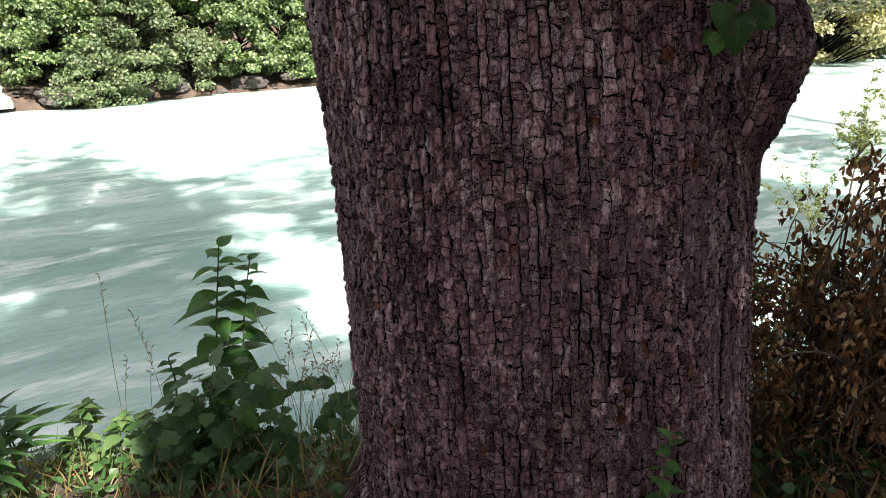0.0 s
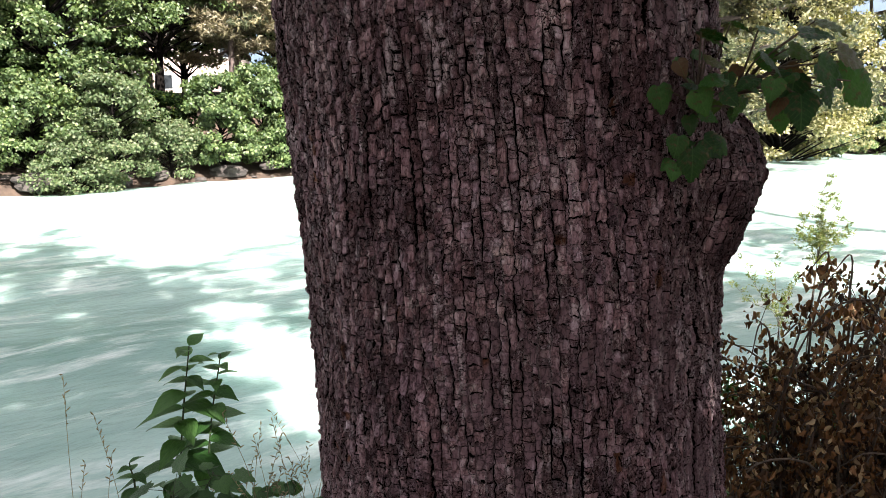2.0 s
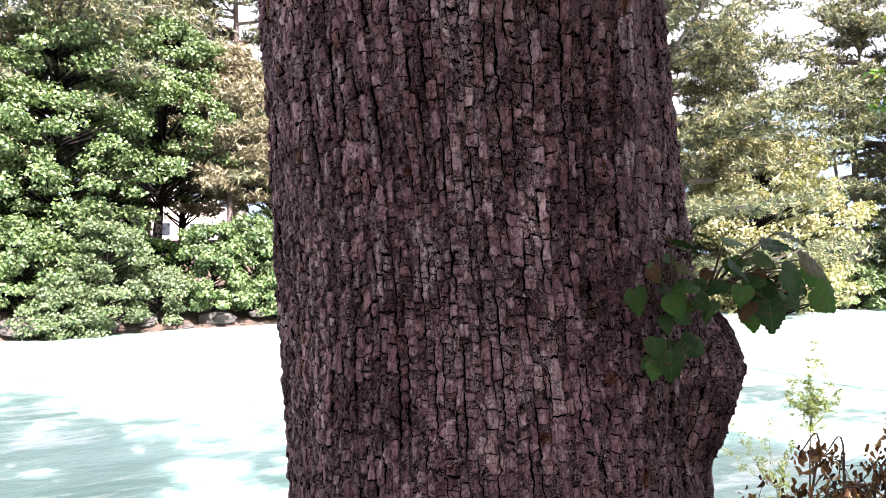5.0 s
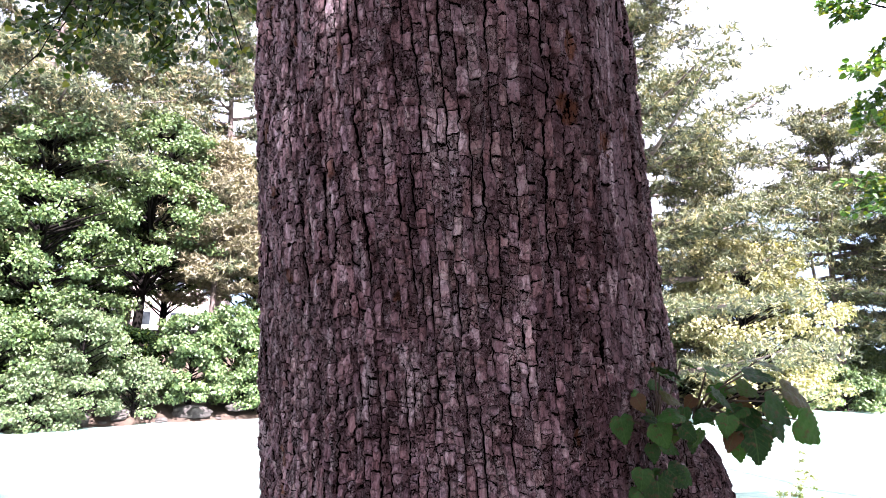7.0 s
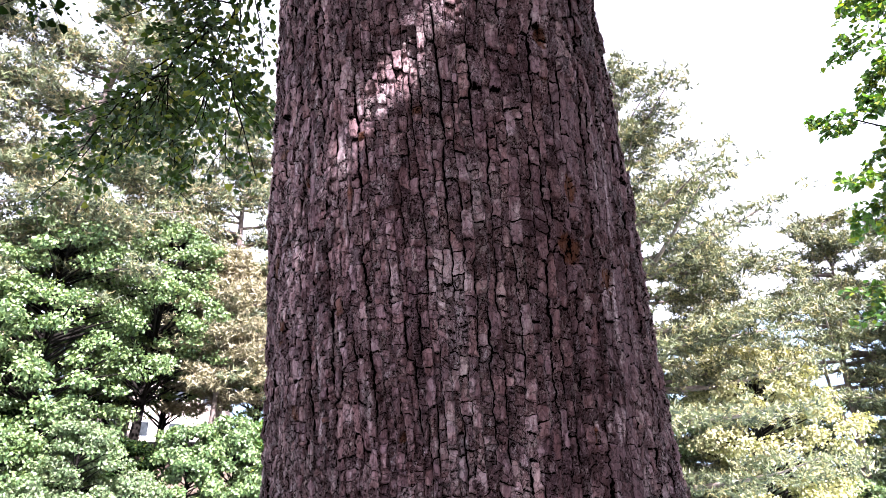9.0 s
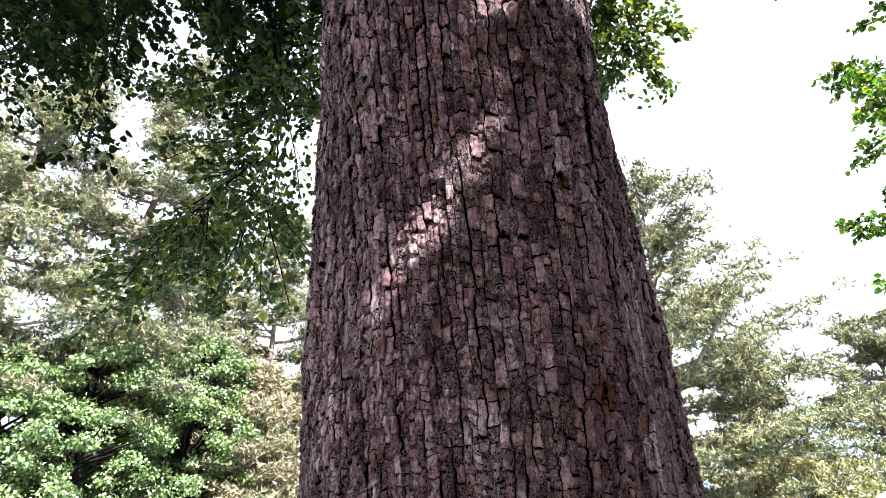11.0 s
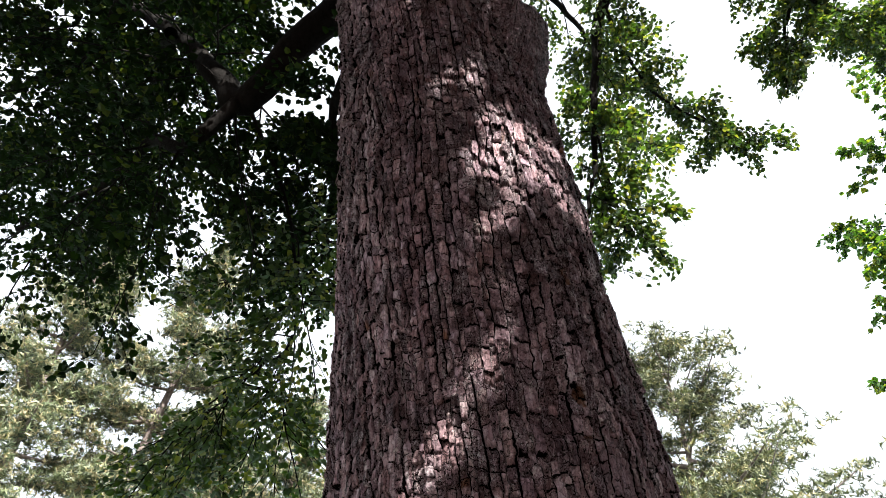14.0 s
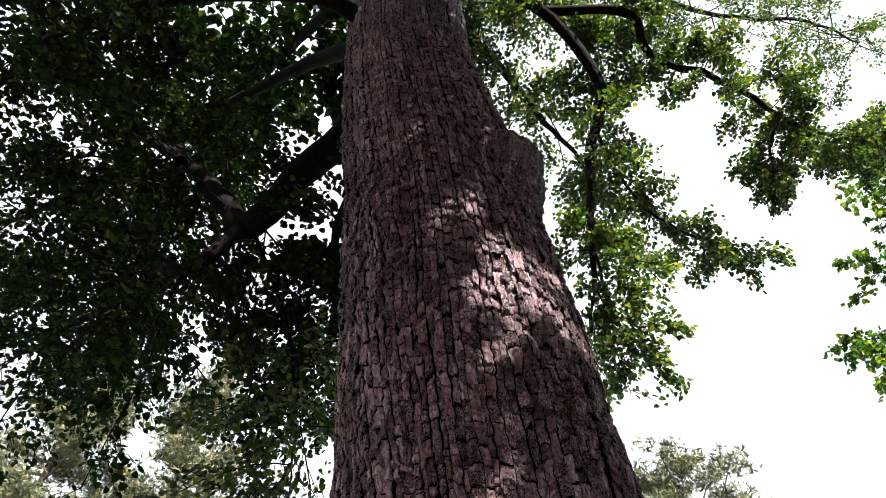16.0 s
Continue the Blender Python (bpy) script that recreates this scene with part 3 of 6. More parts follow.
def bark(u, v):
    """Relief of plated bark over a surface of u (round) and v (up) metres: height, and what the material needs to know of each place."""
    wide = 0.0175
    wu = u + 0.012 * wobble(u * 4, v * 1.6, 41, 3) + 0.0022 * wobble(u * 75, v * 75, 42, 3)
    # upright strips between wandering fissures
    col, dl, dr = split(wu / wide, lambda k: 0.24 * wobble(k * 7.31, v * 5.0, 51, 4, 0.65) + 0.2 * (dice(k, np.floor(v * 36 + 9 * dice(k, k * 0, 59)).astype(np.int64), 60) - 0.5))
    left_edge = dl < dr
    edge = np.where(left_edge, col, col + 1)
    dx = np.minimum(dl, dr) * wide
    # each strip cut across into blocks
    tall = 0.016 + 0.03 * dice(col, col * 0, 52) ** 1.4
    slant = (dice(col, col * 0 + 1, 53) - 0.5) * 0.6
    wv = v + slant * (dl - 0.5) * wide + 0.004 * wobble(u * 60, v * 60, 44, 3) + 0.012 * wobble(u * 8, v * 5, 43, 2)
    row, db, dt = split(wv / tall + 13.7 * dice(col, col * 0, 54), lambda k: 0.8 * (dice(k, col, 55) - 0.5))
    dy = np.minimum(db, dt) * tall
    cut = np.where(db < dt, row, row + 1)
    r1, r2, r3 = dice(col, row, 80), dice(col, row, 81), dice(col, row, 82)
    calm = wobble(u * 2.2 + 3.1, v * 0.9, 90, 3)
    bare = np.maximum(ease(calm + 0.5 * (r3 - 0.5) + 0.5 * np.sin(np.clip(u, -0.9, 0.9) * 2.2), 0.72, 0.80), spots(u, v, BARE_MARKS, 201))
    deep = np.clip(0.25 + 0.7 * wobble(edge * 3.7, v * 11.0, 56, 3) + 0.5 * (dice(edge, edge * 0, 57) - 0.5), 0.03, 0.85) * (1 - 0.5 * bare)
    across = np.clip(1.7 * dice(cut, col, 58) - 0.3, 0.0, 1.0) * (1 - 0.65 * bare)
    fissure = (1 - ease(dx, 0.0004, 0.0024 + 0.002 * deep)) * deep
    joint = (1 - ease(dy, 0.0006, 0.0036)) * across
    gap3, a3, b3, _, _ = cells(wu / 0.011, wv / 0.015, 70, 3.0, 0.85)
    chip = ease(gap3, 0.0, 0.16)
    h = -0.010 * fissure - 0.007 * joint * (1 - fissure)
    h += 0.0085 * (r1 - 0.5) * (1 - 0.6 * bare) + 0.009 * (dice(col, col * 0, 85) - 0.5)
    h += 0.0034 * (chip * (0.2 + dice(a3, b3, 84)) - 0.6) * (1 - 0.6 * bare)
    h += (0.17 * (r2 - 0.5) * (dl - dr) * wide + 0.16 * (r3 - 0.25) * (dt - db) * tall) * (1 - 0.7 * bare)
    h -= 0.004 * bare
    h += 0.0012 * wobble(u * 230, v * 90, 45, 2)
    fresh = (dice(col, row, 86) < 0.012) * (1 - fissure) * ease(wobble(u * 30, v * 20, 46, 2), -0.3, 0.4)
    fresh = np.maximum(fresh, ease(wobble(u * 7 + 2, v * 3.5, 94, 3), 0.9, 1.05) * (bare > 0.2))
    tone = np.clip(0.34 + 0.14 * (dice(col, col * 0, 89) - 0.5) + 0.16 * wobble(u * 5, v * 0.7, 91, 3) + 0.1 * wobble(u * 28, v * 16, 96, 3), 0, 1)
    lichen = ease(wobble(u * 60, v * 9, 92, 4), 0.62, 0.95) * ease(wobble(u * 6, v * 0.7, 95, 2), 0.25, 0.6)
    return h, [("tone", tone), ("bare", bare), ("fresh", fresh), ("lichen", lichen), ("deep", deep), ("strip", col + dl / (dl + dr)), ("block", row + db / (db + dt))]


# marks on the front of the trunk: metres round from the middle, height, half width, half height
BARE_MARKS = [(0.319, 1.612, 0.056, 0.105), (0.273, 0.979, 0.031, 0.065), (0.421, 0.561, 0.064, 0.178), (0.141, 0.901, 0.038, 0.054), (0.329, 2.092, 0.06, 0.104), (0.346, 1.871, 0.059, 0.127), (0.228, 2.189, 0.048, 0.055), (0.291, 1.424, 0.029, 0.033), (0.307, 0.837, 0.048, 0.078), (0.227, 2.082, 0.029, 0.063)]
LICHEN_MARKS = [(0.014, 1.48, 0.007, 0.104), (0.006, 1.682, 0.006, 0.03), (-0.028, 0.832, 0.005, 0.019), (-0.144, 1.037, 0.008, 0.034), (-0.106, 0.888, 0.005, 0.135), (0.051, 2.103, 0.015, 0.069), (-0.113, 1.48, 0.018, 0.063), (-0.198, 1.48, 0.015, 0.038), (0.249, 1.694, 0.01, 0.013), (-0.161, 2.139, 0.015, 0.018), (-0.124, 1.541, 0.021, 0.013), (-0.016, 1.932, 0.035, 0.035), (0.114, 3.054, 0.024, 0.069), (-0.015, 1.2, 0.006, 0.045)]
FRESH_MARKS = [(0.244, 1.653, 0.009, 0.021), (-0.132, 1.641, 0.008, 0.009), (0.189, 1.394, 0.008, 0.021), (0.274, 2.143, 0.018, 0.025), (0.248, 2.013, 0.02, 0.035), (0.252, 2.475, 0.02, 0.023), (0.279, 1.064, 0.015, 0.025), (0.145, 0.56, 0.008, 0.02), (0.36, 1.978, 0.017, 0.027)]


# healed-over branch scars: turn from the front, height, half width (radians), half height, rise
CALLUSES = [(-0.47, 3.72, 0.3, 0.24, 0.035), (-0.07, 2.05, 0.09, 0.05, 0.012), (0.45, 3.0, 0.12, 0.07, 0.012), (-1.3, -0.2, 0.45, 0.27, 0.085)]


def spots(u, v, rows, seed, ragged=0.45):
    """Where worn marks of ragged outline lie, 0 to 1."""
    out = np.zeros(u.shape)
    rag = ragged * wobble(u * 55, v * 40, seed, 3)
    for a, b, w, h in rows:
        d = np.sqrt(((u - a) / w) ** 2 + ((v - b) / h) ** 2)
        out = np.maximum(out, 1 - ease(d + rag, 0.75, 1.1))
    return out


def make_trunk(parent):
    cols_front, cols_back = 500, 24
    mid = math.atan2(-1.75, -0.15)
    th = np.concatenate([np.linspace(mid - 1.4, mid + 1.4, cols_front, endpoint=False), np.linspace(mid + 1.4, mid - 1.4 + 2 * np.pi, cols_back, endpoint=False)])
    zs, z = [], -0.35
    while z < 11:
        zs.append(z)
        z += 0.009 if z < 0.1 else 0.0051 + (0.0032 if z < 6 else 0.012) * max(0.0, z - 2.5)
    zs = np.array(zs)
    T, Z = np.meshgrid(th, zs)
    cx, cy, r = trunk_at(Z)
    for _ in range(1):
        k = 0.25
        cx2, cy2, r2 = trunk_at(Z + k)
        cx3, cy3, r3 = trunk_at(Z - k)
        cx, cy, r = (cx * 2 + cx2 + cx3) / 4, (cy * 2 + cy2 + cy3) / 4, (r * 2 + r2 + r3) / 4
    turn = np.angle(np.exp(1j * (T - mid)))
    coarse = ease(zs, 1.3, 3.4)          # plates grow larger up the trunk
    climb = zs[0] + np.concatenate([[0], np.cumsum(np.diff(zs) / (1 + 0.85 * coarse[1:]))])
    h, marks = bark(turn * 0.5 / (1 + 0.7 * coarse[:, None]), np.repeat(climb[:, None], T.shape[1], 1))
    front = turn * 0.5
    worn = {"lichen": spots(front, Z, LICHEN_MARKS, 202, 0.8), "fresh": spots(front, Z, FRESH_MARKS, 203)}
    marks = [(key, np.maximum(q, worn[key]) if key in worn else q) for key, q in marks]
    marks = [(key, np.clip(q + 0.22 * coarse[:, None], 0, 1) if key == "deep" else q) for key, q in marks]
    h = h - 0.003 * worn["fresh"]
    low = 0.014 * wobble(turn * 1.6, Z * 1.2, 47, 3) + 0.05 * ease(-Z, -0.5, 0.2) * wobble(turn * 2.2, Z * 0.4, 48, 2)
    for a, b, w, t, up in CALLUSES:
        d = np.sqrt(((turn - a) / w) ** 2 + ((Z - b) / t) ** 2)
        low = low + up * (1 - ease(d, 0.35, 1.0)) - 0.35 * up * np.exp(-((d - 1.05) / 0.13) ** 2)
    R = r + h * (1 + 0.9 * ease(Z, 2.2, 4.2)) + low
    v = np.stack([cx + np.cos(T) * R, cy + np.sin(T) * R, Z], -1).reshape(-1, 3)
    n = len(th)
    i, j = np.meshgrid(np.arange(len(zs) - 1), np.arange(n), indexing="ij")
    k = (j + 1) % n
    f = np.stack([i * n + j, i * n + k, (i + 1) * n + k, (i + 1) * n + j], -1).reshape(-1, 4)
    at = np.array(parent.location)
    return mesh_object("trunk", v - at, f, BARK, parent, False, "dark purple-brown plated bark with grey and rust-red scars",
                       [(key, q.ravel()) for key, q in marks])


def make_knob(name, points, radii, parent, label, cap=0.6, cols=150, rows=170, rough=0.02, seed=0):
    """A swollen stub covered in bark, from inside the trunk to its rounded end."""
    p = curve(points, 12)
    s = np.linspace(0, 1, rows)
    q = np.stack([np.interp(s, np.linspace(0, 1, len(p)), p[:, k]) for k in range(3)], -1)
    r = np.interp(s, np.linspace(0, 1, len(radii)), radii)
    r = r * np.sqrt(np.clip(1 - ((s - cap) / (1 - cap)).clip(0) ** 2.5, 0, 1))
    d = unit(np.gradient(q, axis=0))
    a = unit(np.cross(d, [[0.2, 1, 0.1]]))
    b = np.cross(d, a)
    t = np.linspace(0, 2 * np.pi, cols, endpoint=False)
    T, S = np.meshgrid(t, s)
    length = np.linalg.norm(np.diff(p, axis=0), axis=1).sum()
    wrap = np.angle(np.exp(1j * (T - 1.0)))
    h, marks = bark(wrap * max(radii) + 3 + seed, S * length * 1.2 + 5)
    R = r[:, None] * (1 + rough * 5 * wobble(np.cos(T) * 1.5 + 9 + seed, np.sin(T) * 1.5 + S * 4, 49, 4)) + h * 0.7
    v = q[:, None] + R[..., None] * (np.cos(T)[..., None] * a[:, None] + np.sin(T)[..., None] * b[:, None])
    i, j = np.meshgrid(np.arange(rows - 1), np.arange(cols), indexing="ij")
    k = (j + 1) % cols
    f = np.stack([i * cols + j, i * cols + k, (i + 1) * cols + k, (i + 1) * cols + j], -1).reshape(-1, 4)
    return mesh_object(name, v.reshape(-1, 3) - np.array(parent.location), f, BARK, parent, True, label,
                       [(key, q.ravel() * (0.0 if key in ("bare", "fresh", "lichen") else 1.0)) for key, q in marks])


class Foliage:
    """Grows sprays of twigs and leaves along limbs; all leaves end in one mesh."""

    def __init__(self, leaf, size):
        self.leaf, self.size, self.p, self.a, self.twigs = leaf, size, [], [], Tubes()

    def spray(self, base, way, length, twigs=9, leaves=11, droop=0.35):
        way = unit(way)
        side = unit(np.cross(way, (0, 0, 1)) + 1e-6)
        s = np.linspace(0, 1, 6)
        line = np.asarray(base) + np.outer(s * length, way) + np.outer(-droop * length * s ** 2, (0, 0, 1)) + np.cumsum(rng.normal(0, 0.02, (6, 3)), 0) * length
        self.twigs.add(line, (0.010 * length, 0.003), 3)
        for k in range(twigs):
            t = 0.2 + 0.8 * (k + rng.random()) / twigs
            at = np.array([np.interp(t, s, line[:, c]) for c in range(3)])
            d = unit(way * 0.8 + side * rng.choice((-1, 1)) * rng.uniform(0.5, 1.3) + (0, 0, rng.uniform(-0.45, 0.3)))
            ln = rng.uniform(0.2, 0.45) * (1.25 - 0.6 * t) * min(length, 1.3)
            tip = at + d * ln - (0, 0, 0.3 * ln)
            self.twigs.add([at, (at + tip) / 2 + (0, 0, 0.04 * ln), tip], (0.0035, 0.0018), 3)
            m = max(3, int(leaves * rng.uniform(0.6, 1.4)))
            u = rng.random(m) ** 0.8
            self.p.append(at + np.outer(u, tip - at) + rng.normal(0, 0.035, (m, 3)))
            self.a.append(unit(d + rng.normal(0, 0.75, (m, 3)) + (0, 0, -0.35)))

    def along(self, line, every, length, away, droop=0.35, start=0.25, twigs=9, leaves=11):
        p = curve(line, 6)
        d = np.concatenate([[0], np.cumsum(np.linalg.norm(np.diff(p, axis=0), axis=1))])
        for s in np.arange(d[-1] * start, d[-1] + 0.01, every):
            at = np.array([np.interp(s, d, p[:, c]) for c in range(3)])
            w = unit(rng.normal(0, 1, 3) * (1, 1, 0.55) + np.asarray(away))
            self.spray(at, w, length * rng.uniform(0.6, 1.25), twigs, leaves, droop)
        self.spray(p[-1], unit(p[-1] - p[-3]), length * 0.8, twigs, leaves, droop)

    def make(self, mat, parent, label, keep=None):
        p, a = np.concatenate(self.p), np.concatenate(self.a)
        if keep is not None:
            ok = keep(p)
            p, a = p[ok], a[ok]
        nrm = unit(rng.normal(0, 0.55, p.shape) + (0, 0, 1))
        size = self.size * rng.uniform(0.65, 1.25, len(p))
        v, f = scatter(self.leaf, bases(a, nrm), p, size)
        at = np.array(parent.location)
        ob = mesh_object("crown", v - at, f, mat, parent, False, label)
        tagged(ob, kind="stuff")
        tv, tf, n = [], [], 0
        for q, g in zip(self.twigs.v, self.twigs.f):
            if keep is None or keep(q).all():
                tv.append(q - at)
                tf.append(g - g.min() + n)
                n += len(q)
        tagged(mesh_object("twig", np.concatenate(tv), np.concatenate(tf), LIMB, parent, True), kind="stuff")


BOUGHS = {
    "left": ([(-0.3, 1.5, 6.25), (-0.79, 1.9, 5.96), (-1.08, 2.05, 5.75), (-1.46, 2.3, 5.5), (-1.8, 2.3, 5.95), (-2.2, 2.3, 6.46), (-2.85, 2.3, 7.15), (-3.4, 1.6, 7.5)], (0.12, 0.11, 0.09, 0.05, 0.03)),
    "left_outer": ([(-2.55, 2.03, 6.59), (-3.0, 2.5, 6.6), (-3.55, 2.77, 6.82), (-4.58, 3.07, 6.74)], (0.05, 0.02)),
    "left_low": ([(-1.44, 2.28, 5.52), (-1.77, 2.35, 5.1), (-2.13, 2.5, 5.36), (-2.57, 2.9, 5.5), (-3.59, 3.36, 5.42)], (0.055, 0.02)),
    "left_hanging": ([(-1.44, 2.28, 5.5), (-1.2, 2.8, 5.0), (-1.1, 3.2, 4.25), (-1.35, 3.3, 3.98), (-1.6, 3.4, 3.75)], (0.016, 0.006)),
    "right_hanging": ([(-0.24, 1.45, 7.64), (0.33, 1.58, 8.34), (0.87, 1.76, 8.23), (1.35, 2.24, 7.43), (1.2, 2.65, 6.93), (1.07, 2.92, 6.01), (0.93, 3.1, 5.13)], (0.1, 0.06, 0.045, 0.012)),
    "right": ([(0.93, 1.79, 8.18), (1.7, 1.81, 8.02), (1.97, 2.23, 7.97), (2.52, 2.34, 7.61), (3.15, 2.73, 7.51), (3.45, 2.88, 7.5)], (0.05, 0.035, 0.012)),
    "right_twig": ([(1.3, 2.6, 7.2), (1.6, 3.1, 7.1), (1.85, 3.2, 6.48), (2.24, 3.2, 6.19)], (0.02, 0.008)),
    "right_low": ([(1.07, 2.92, 6.1), (1.14, 3.2, 5.61), (1.18, 3.2, 5.11), (1.24, 3.2, 5.0)], (0.014, 0.006)),
    "right_drop": ([(3.15, 2.73, 7.6), (2.98, 2.9, 7.2), (2.85, 2.9, 6.75)], (0.02, 0.008)),
    "right_far": ([(3.45, 2.88, 7.5), (4.3, 3.4, 8.3), (5.0, 3.6, 8.9), (4.6, 3.6, 7.8)], (0.022, 0.008)),
    "right_up": ([(-0.4, 1.6, 9.3), (2.0, 2.5, 12.0), (4.5, 3.6, 13.2), (5.8, 3.6, 12.6), (6.2, 3.6, 11.5)], (0.09, 0.04, 0.012)),
    # the back boughs lie mostly out of view, added to block the sun
    "back": ([(-0.4, 1.5, 6.4), (0.0, 0.4, 7.4), (0.6, -1.2, 8.2), (1.2, -3.2, 8.8), (1.8, -5.6, 8.6)], (0.13, 0.09, 0.04)),
    "back_right": ([(0.2, -0.2, 7.8), (1.6, -1.6, 8.8), (3.2, -2.6, 9.2), (5.0, -3.4, 9.2)], (0.07, 0.03)),
    "back_left": ([(-0.5, 1.4, 7.0), (-1.6, 0.2, 8.0), (-3.0, -1.4, 8.6), (-4.4, -3.0, 8.6)], (0.11, 0.04)),
    "back_low": ([(-0.5, 1.4, 8.0), (0.2, 0.4, 7.7), (0.3, -1.2, 6.9), (0.4, -3.0, 6.6), (0.6, -4.6, 6.2)], (0.1, 0.06, 0.02)),
    "back_low_left": ([(0.2, 0.0, 7.2), (-0.6, -1.0, 6.6), (-1.8, -2.2, 6.2), (-3.0, -3.2, 6.0)], (0.06, 0.02)),
    "back_low_right": ([(0.3, -1.2, 6.9), (1.6, -2.9, 6.5), (3.2, -3.4, 6.6), (4.8, -3.6, 6.4)], (0.06, 0.02)),
    "back_over": ([(1.6, -2.9, 6.5), (2.8, -2.3, 6.9), (4.0, -1.8, 7.0), (5.2, -1.5, 6.9)], (0.04, 0.015)),
    "back_out": ([(1.6, -2.9, 6.5), (2.7, -4.6, 6.6), (3.9, -6.0, 6.4)], (0.04, 0.015)),
    "left_over": ([(-0.36, 1.37, 6.94), (-1.31, 0.95, 7.35), (-2.52, 0.73, 7.57), (-3.74, 0.63, 7.49)], (0.08, 0.02)),
    "right_inner": ([(-0.28, 1.45, 7.44), (0.32, 2.05, 7.95), (0.83, 2.75, 8.05), (1.43, 3.46, 7.95)], (0.06, 0.02)),
    "left_mid": ([(-0.44, 1.68, 5.23), (-0.8, 2.23, 5.4), (-0.95, 2.93, 5.52), (-1.16, 3.84, 5.49)], (0.04, 0.015)),
    "left_far": ([(-2.15, 2.19, 6.28), (-2.85, 3.07, 7.01), (-3.56, 4.27, 7.35), (-4.38, 5.48, 7.19)], (0.05, 0.02)),
    "left_high": ([(-0.36, 1.48, 6.64), (-1.11, 1.85, 7.46), (-2.12, 2.43, 8.1), (-3.33, 3.02, 8.43)], (0.09, 0.03)),
    "left_top": ([(-0.37, 1.39, 6.44), (-0.92, 1.08, 6.54), (-1.74, 0.98, 6.35), (-2.55, 1.08, 6.17), (-3.17, 1.39, 5.98)], (0.07, 0.02)),
    "top": ([(-0.39, 1.4, 8.05), (-1.28, 1.99, 9.48), (-2.68, 3.15, 10.54), (-4.3, 4.34, 10.99)], (0.1, 0.04)),
    "top_right": ([(-0.38, 1.38, 8.65), (0.56, 1.78, 9.85), (1.79, 1.96, 10.64), (3.42, 2.37, 10.82)], (0.08, 0.03)),
    "top_back": ([(-0.55, 1.57, 9.4), (0.2, 0.2, 11.0), (1.0, -2.0, 11.8), (1.6, -4.4, 11.6)], (0.08, 0.03)),
}
# sunlit places on the trunk: angle round it from the front, height, width of the gap in the leaves
SUN_SPOTS = [(-0.04, 2.54, 0.039), (-0.15, 2.51, 0.028), (-0.27, 2.45, 0.023), (-0.29, 2.38, 0.032), (-0.37, 2.3, 0.035), (-0.41, 2.23, 0.032), (-0.45, 2.16, 0.022), (-0.73, 2.1, 0.018), (-0.84, 2.05, 0.01), (0.28, 2.97, 0.052), (0.53, 3.28, 0.059), (0.2, 3.16, 0.033), (0.3, 3.0, 0.04), (0.17, 2.94, 0.021), (0.89, 3.21, 0.042), (0.94, 3.11, 0.021), (0.87, 3.46, 0.029), (0.7, 2.66, 0.023), (0.76, 2.65, 0.02), (0.16, 5.14, 0.038), (0.6, 4.26, 0.022), (0.4, 3.78, 0.021), (-0.22, 4.17, 0.024), (0.76, 3.13, 0.024), (0.75, 3.41, 0.026), (0.86, 2.18, 0.018), (1.27, 3.07, 0.018), (0.33, 3.74, 0.04), (0.39, 3.59, 0.026), (0.76, 4.4, 0.03), (-0.18, 4.27, 0.026), (-0.13, 4.07, 0.02), (-0.05, 3.58, 0.028), (-0.29, 3.45, 0.022), (0.42, 3.0, 0.03), (0.3, 3.3, 0.025)]


# plants that stand in the sun: place and width of the opening above them
SUN_OPENINGS = [((1.35, 2.05, 0.72), 0.1), ((1.5, 2.0, 0.45), 0.09), ((1.3, 1.95, 0.2), 0.07), ((2.72, 4.4, 0.7), 0.42), ((2.35, 4.4, 0.25), 0.32), ((-1.25, 1.95, -0.05), 0.22), ((-1.2, 1.5, 0.15), 0.15), ((-0.8, 2.28, 0.45), 0.12)]
# sunlit stretch of the river: gaps in the boughs over the path
RIVER_GAPS = [((-1.15, 6.15, -1.6), 0.3), ((-1.45, 6.6, -1.6), 0.3), ((-1.65, 7.4, -1.6), 0.35), ((-2.2, 7.5, -1.6), 0.3), ((-2.1, 9.3, -1.6), 0.45)]


def river_gaps(p):
    return sun_gaps(p, SUN_OPENINGS + RIVER_GAPS)


def sun_gaps(p, openings=SUN_OPENINGS):
    ok = np.ones(len(p), bool)
    s = np.array(SUN)
    for o, r in openings:
        w = p - np.array(o)
        ok &= np.linalg.norm(w - np.outer(w @ s, s), axis=1) > r
    for turn, z, r in SUN_SPOTS:
        cx, cy, rad = trunk_at(z)
        a = -math.pi / 2 - 0.08 + turn
        o = np.array([cx + rad * math.cos(a), cy + rad * math.sin(a), z])
        w = p - o
        d = np.linalg.norm(w - np.outer(w @ s, s), axis=1)
        ok &= d > r * (2.2 if z < 2.8 else 1.35) + 0.025
    return ok


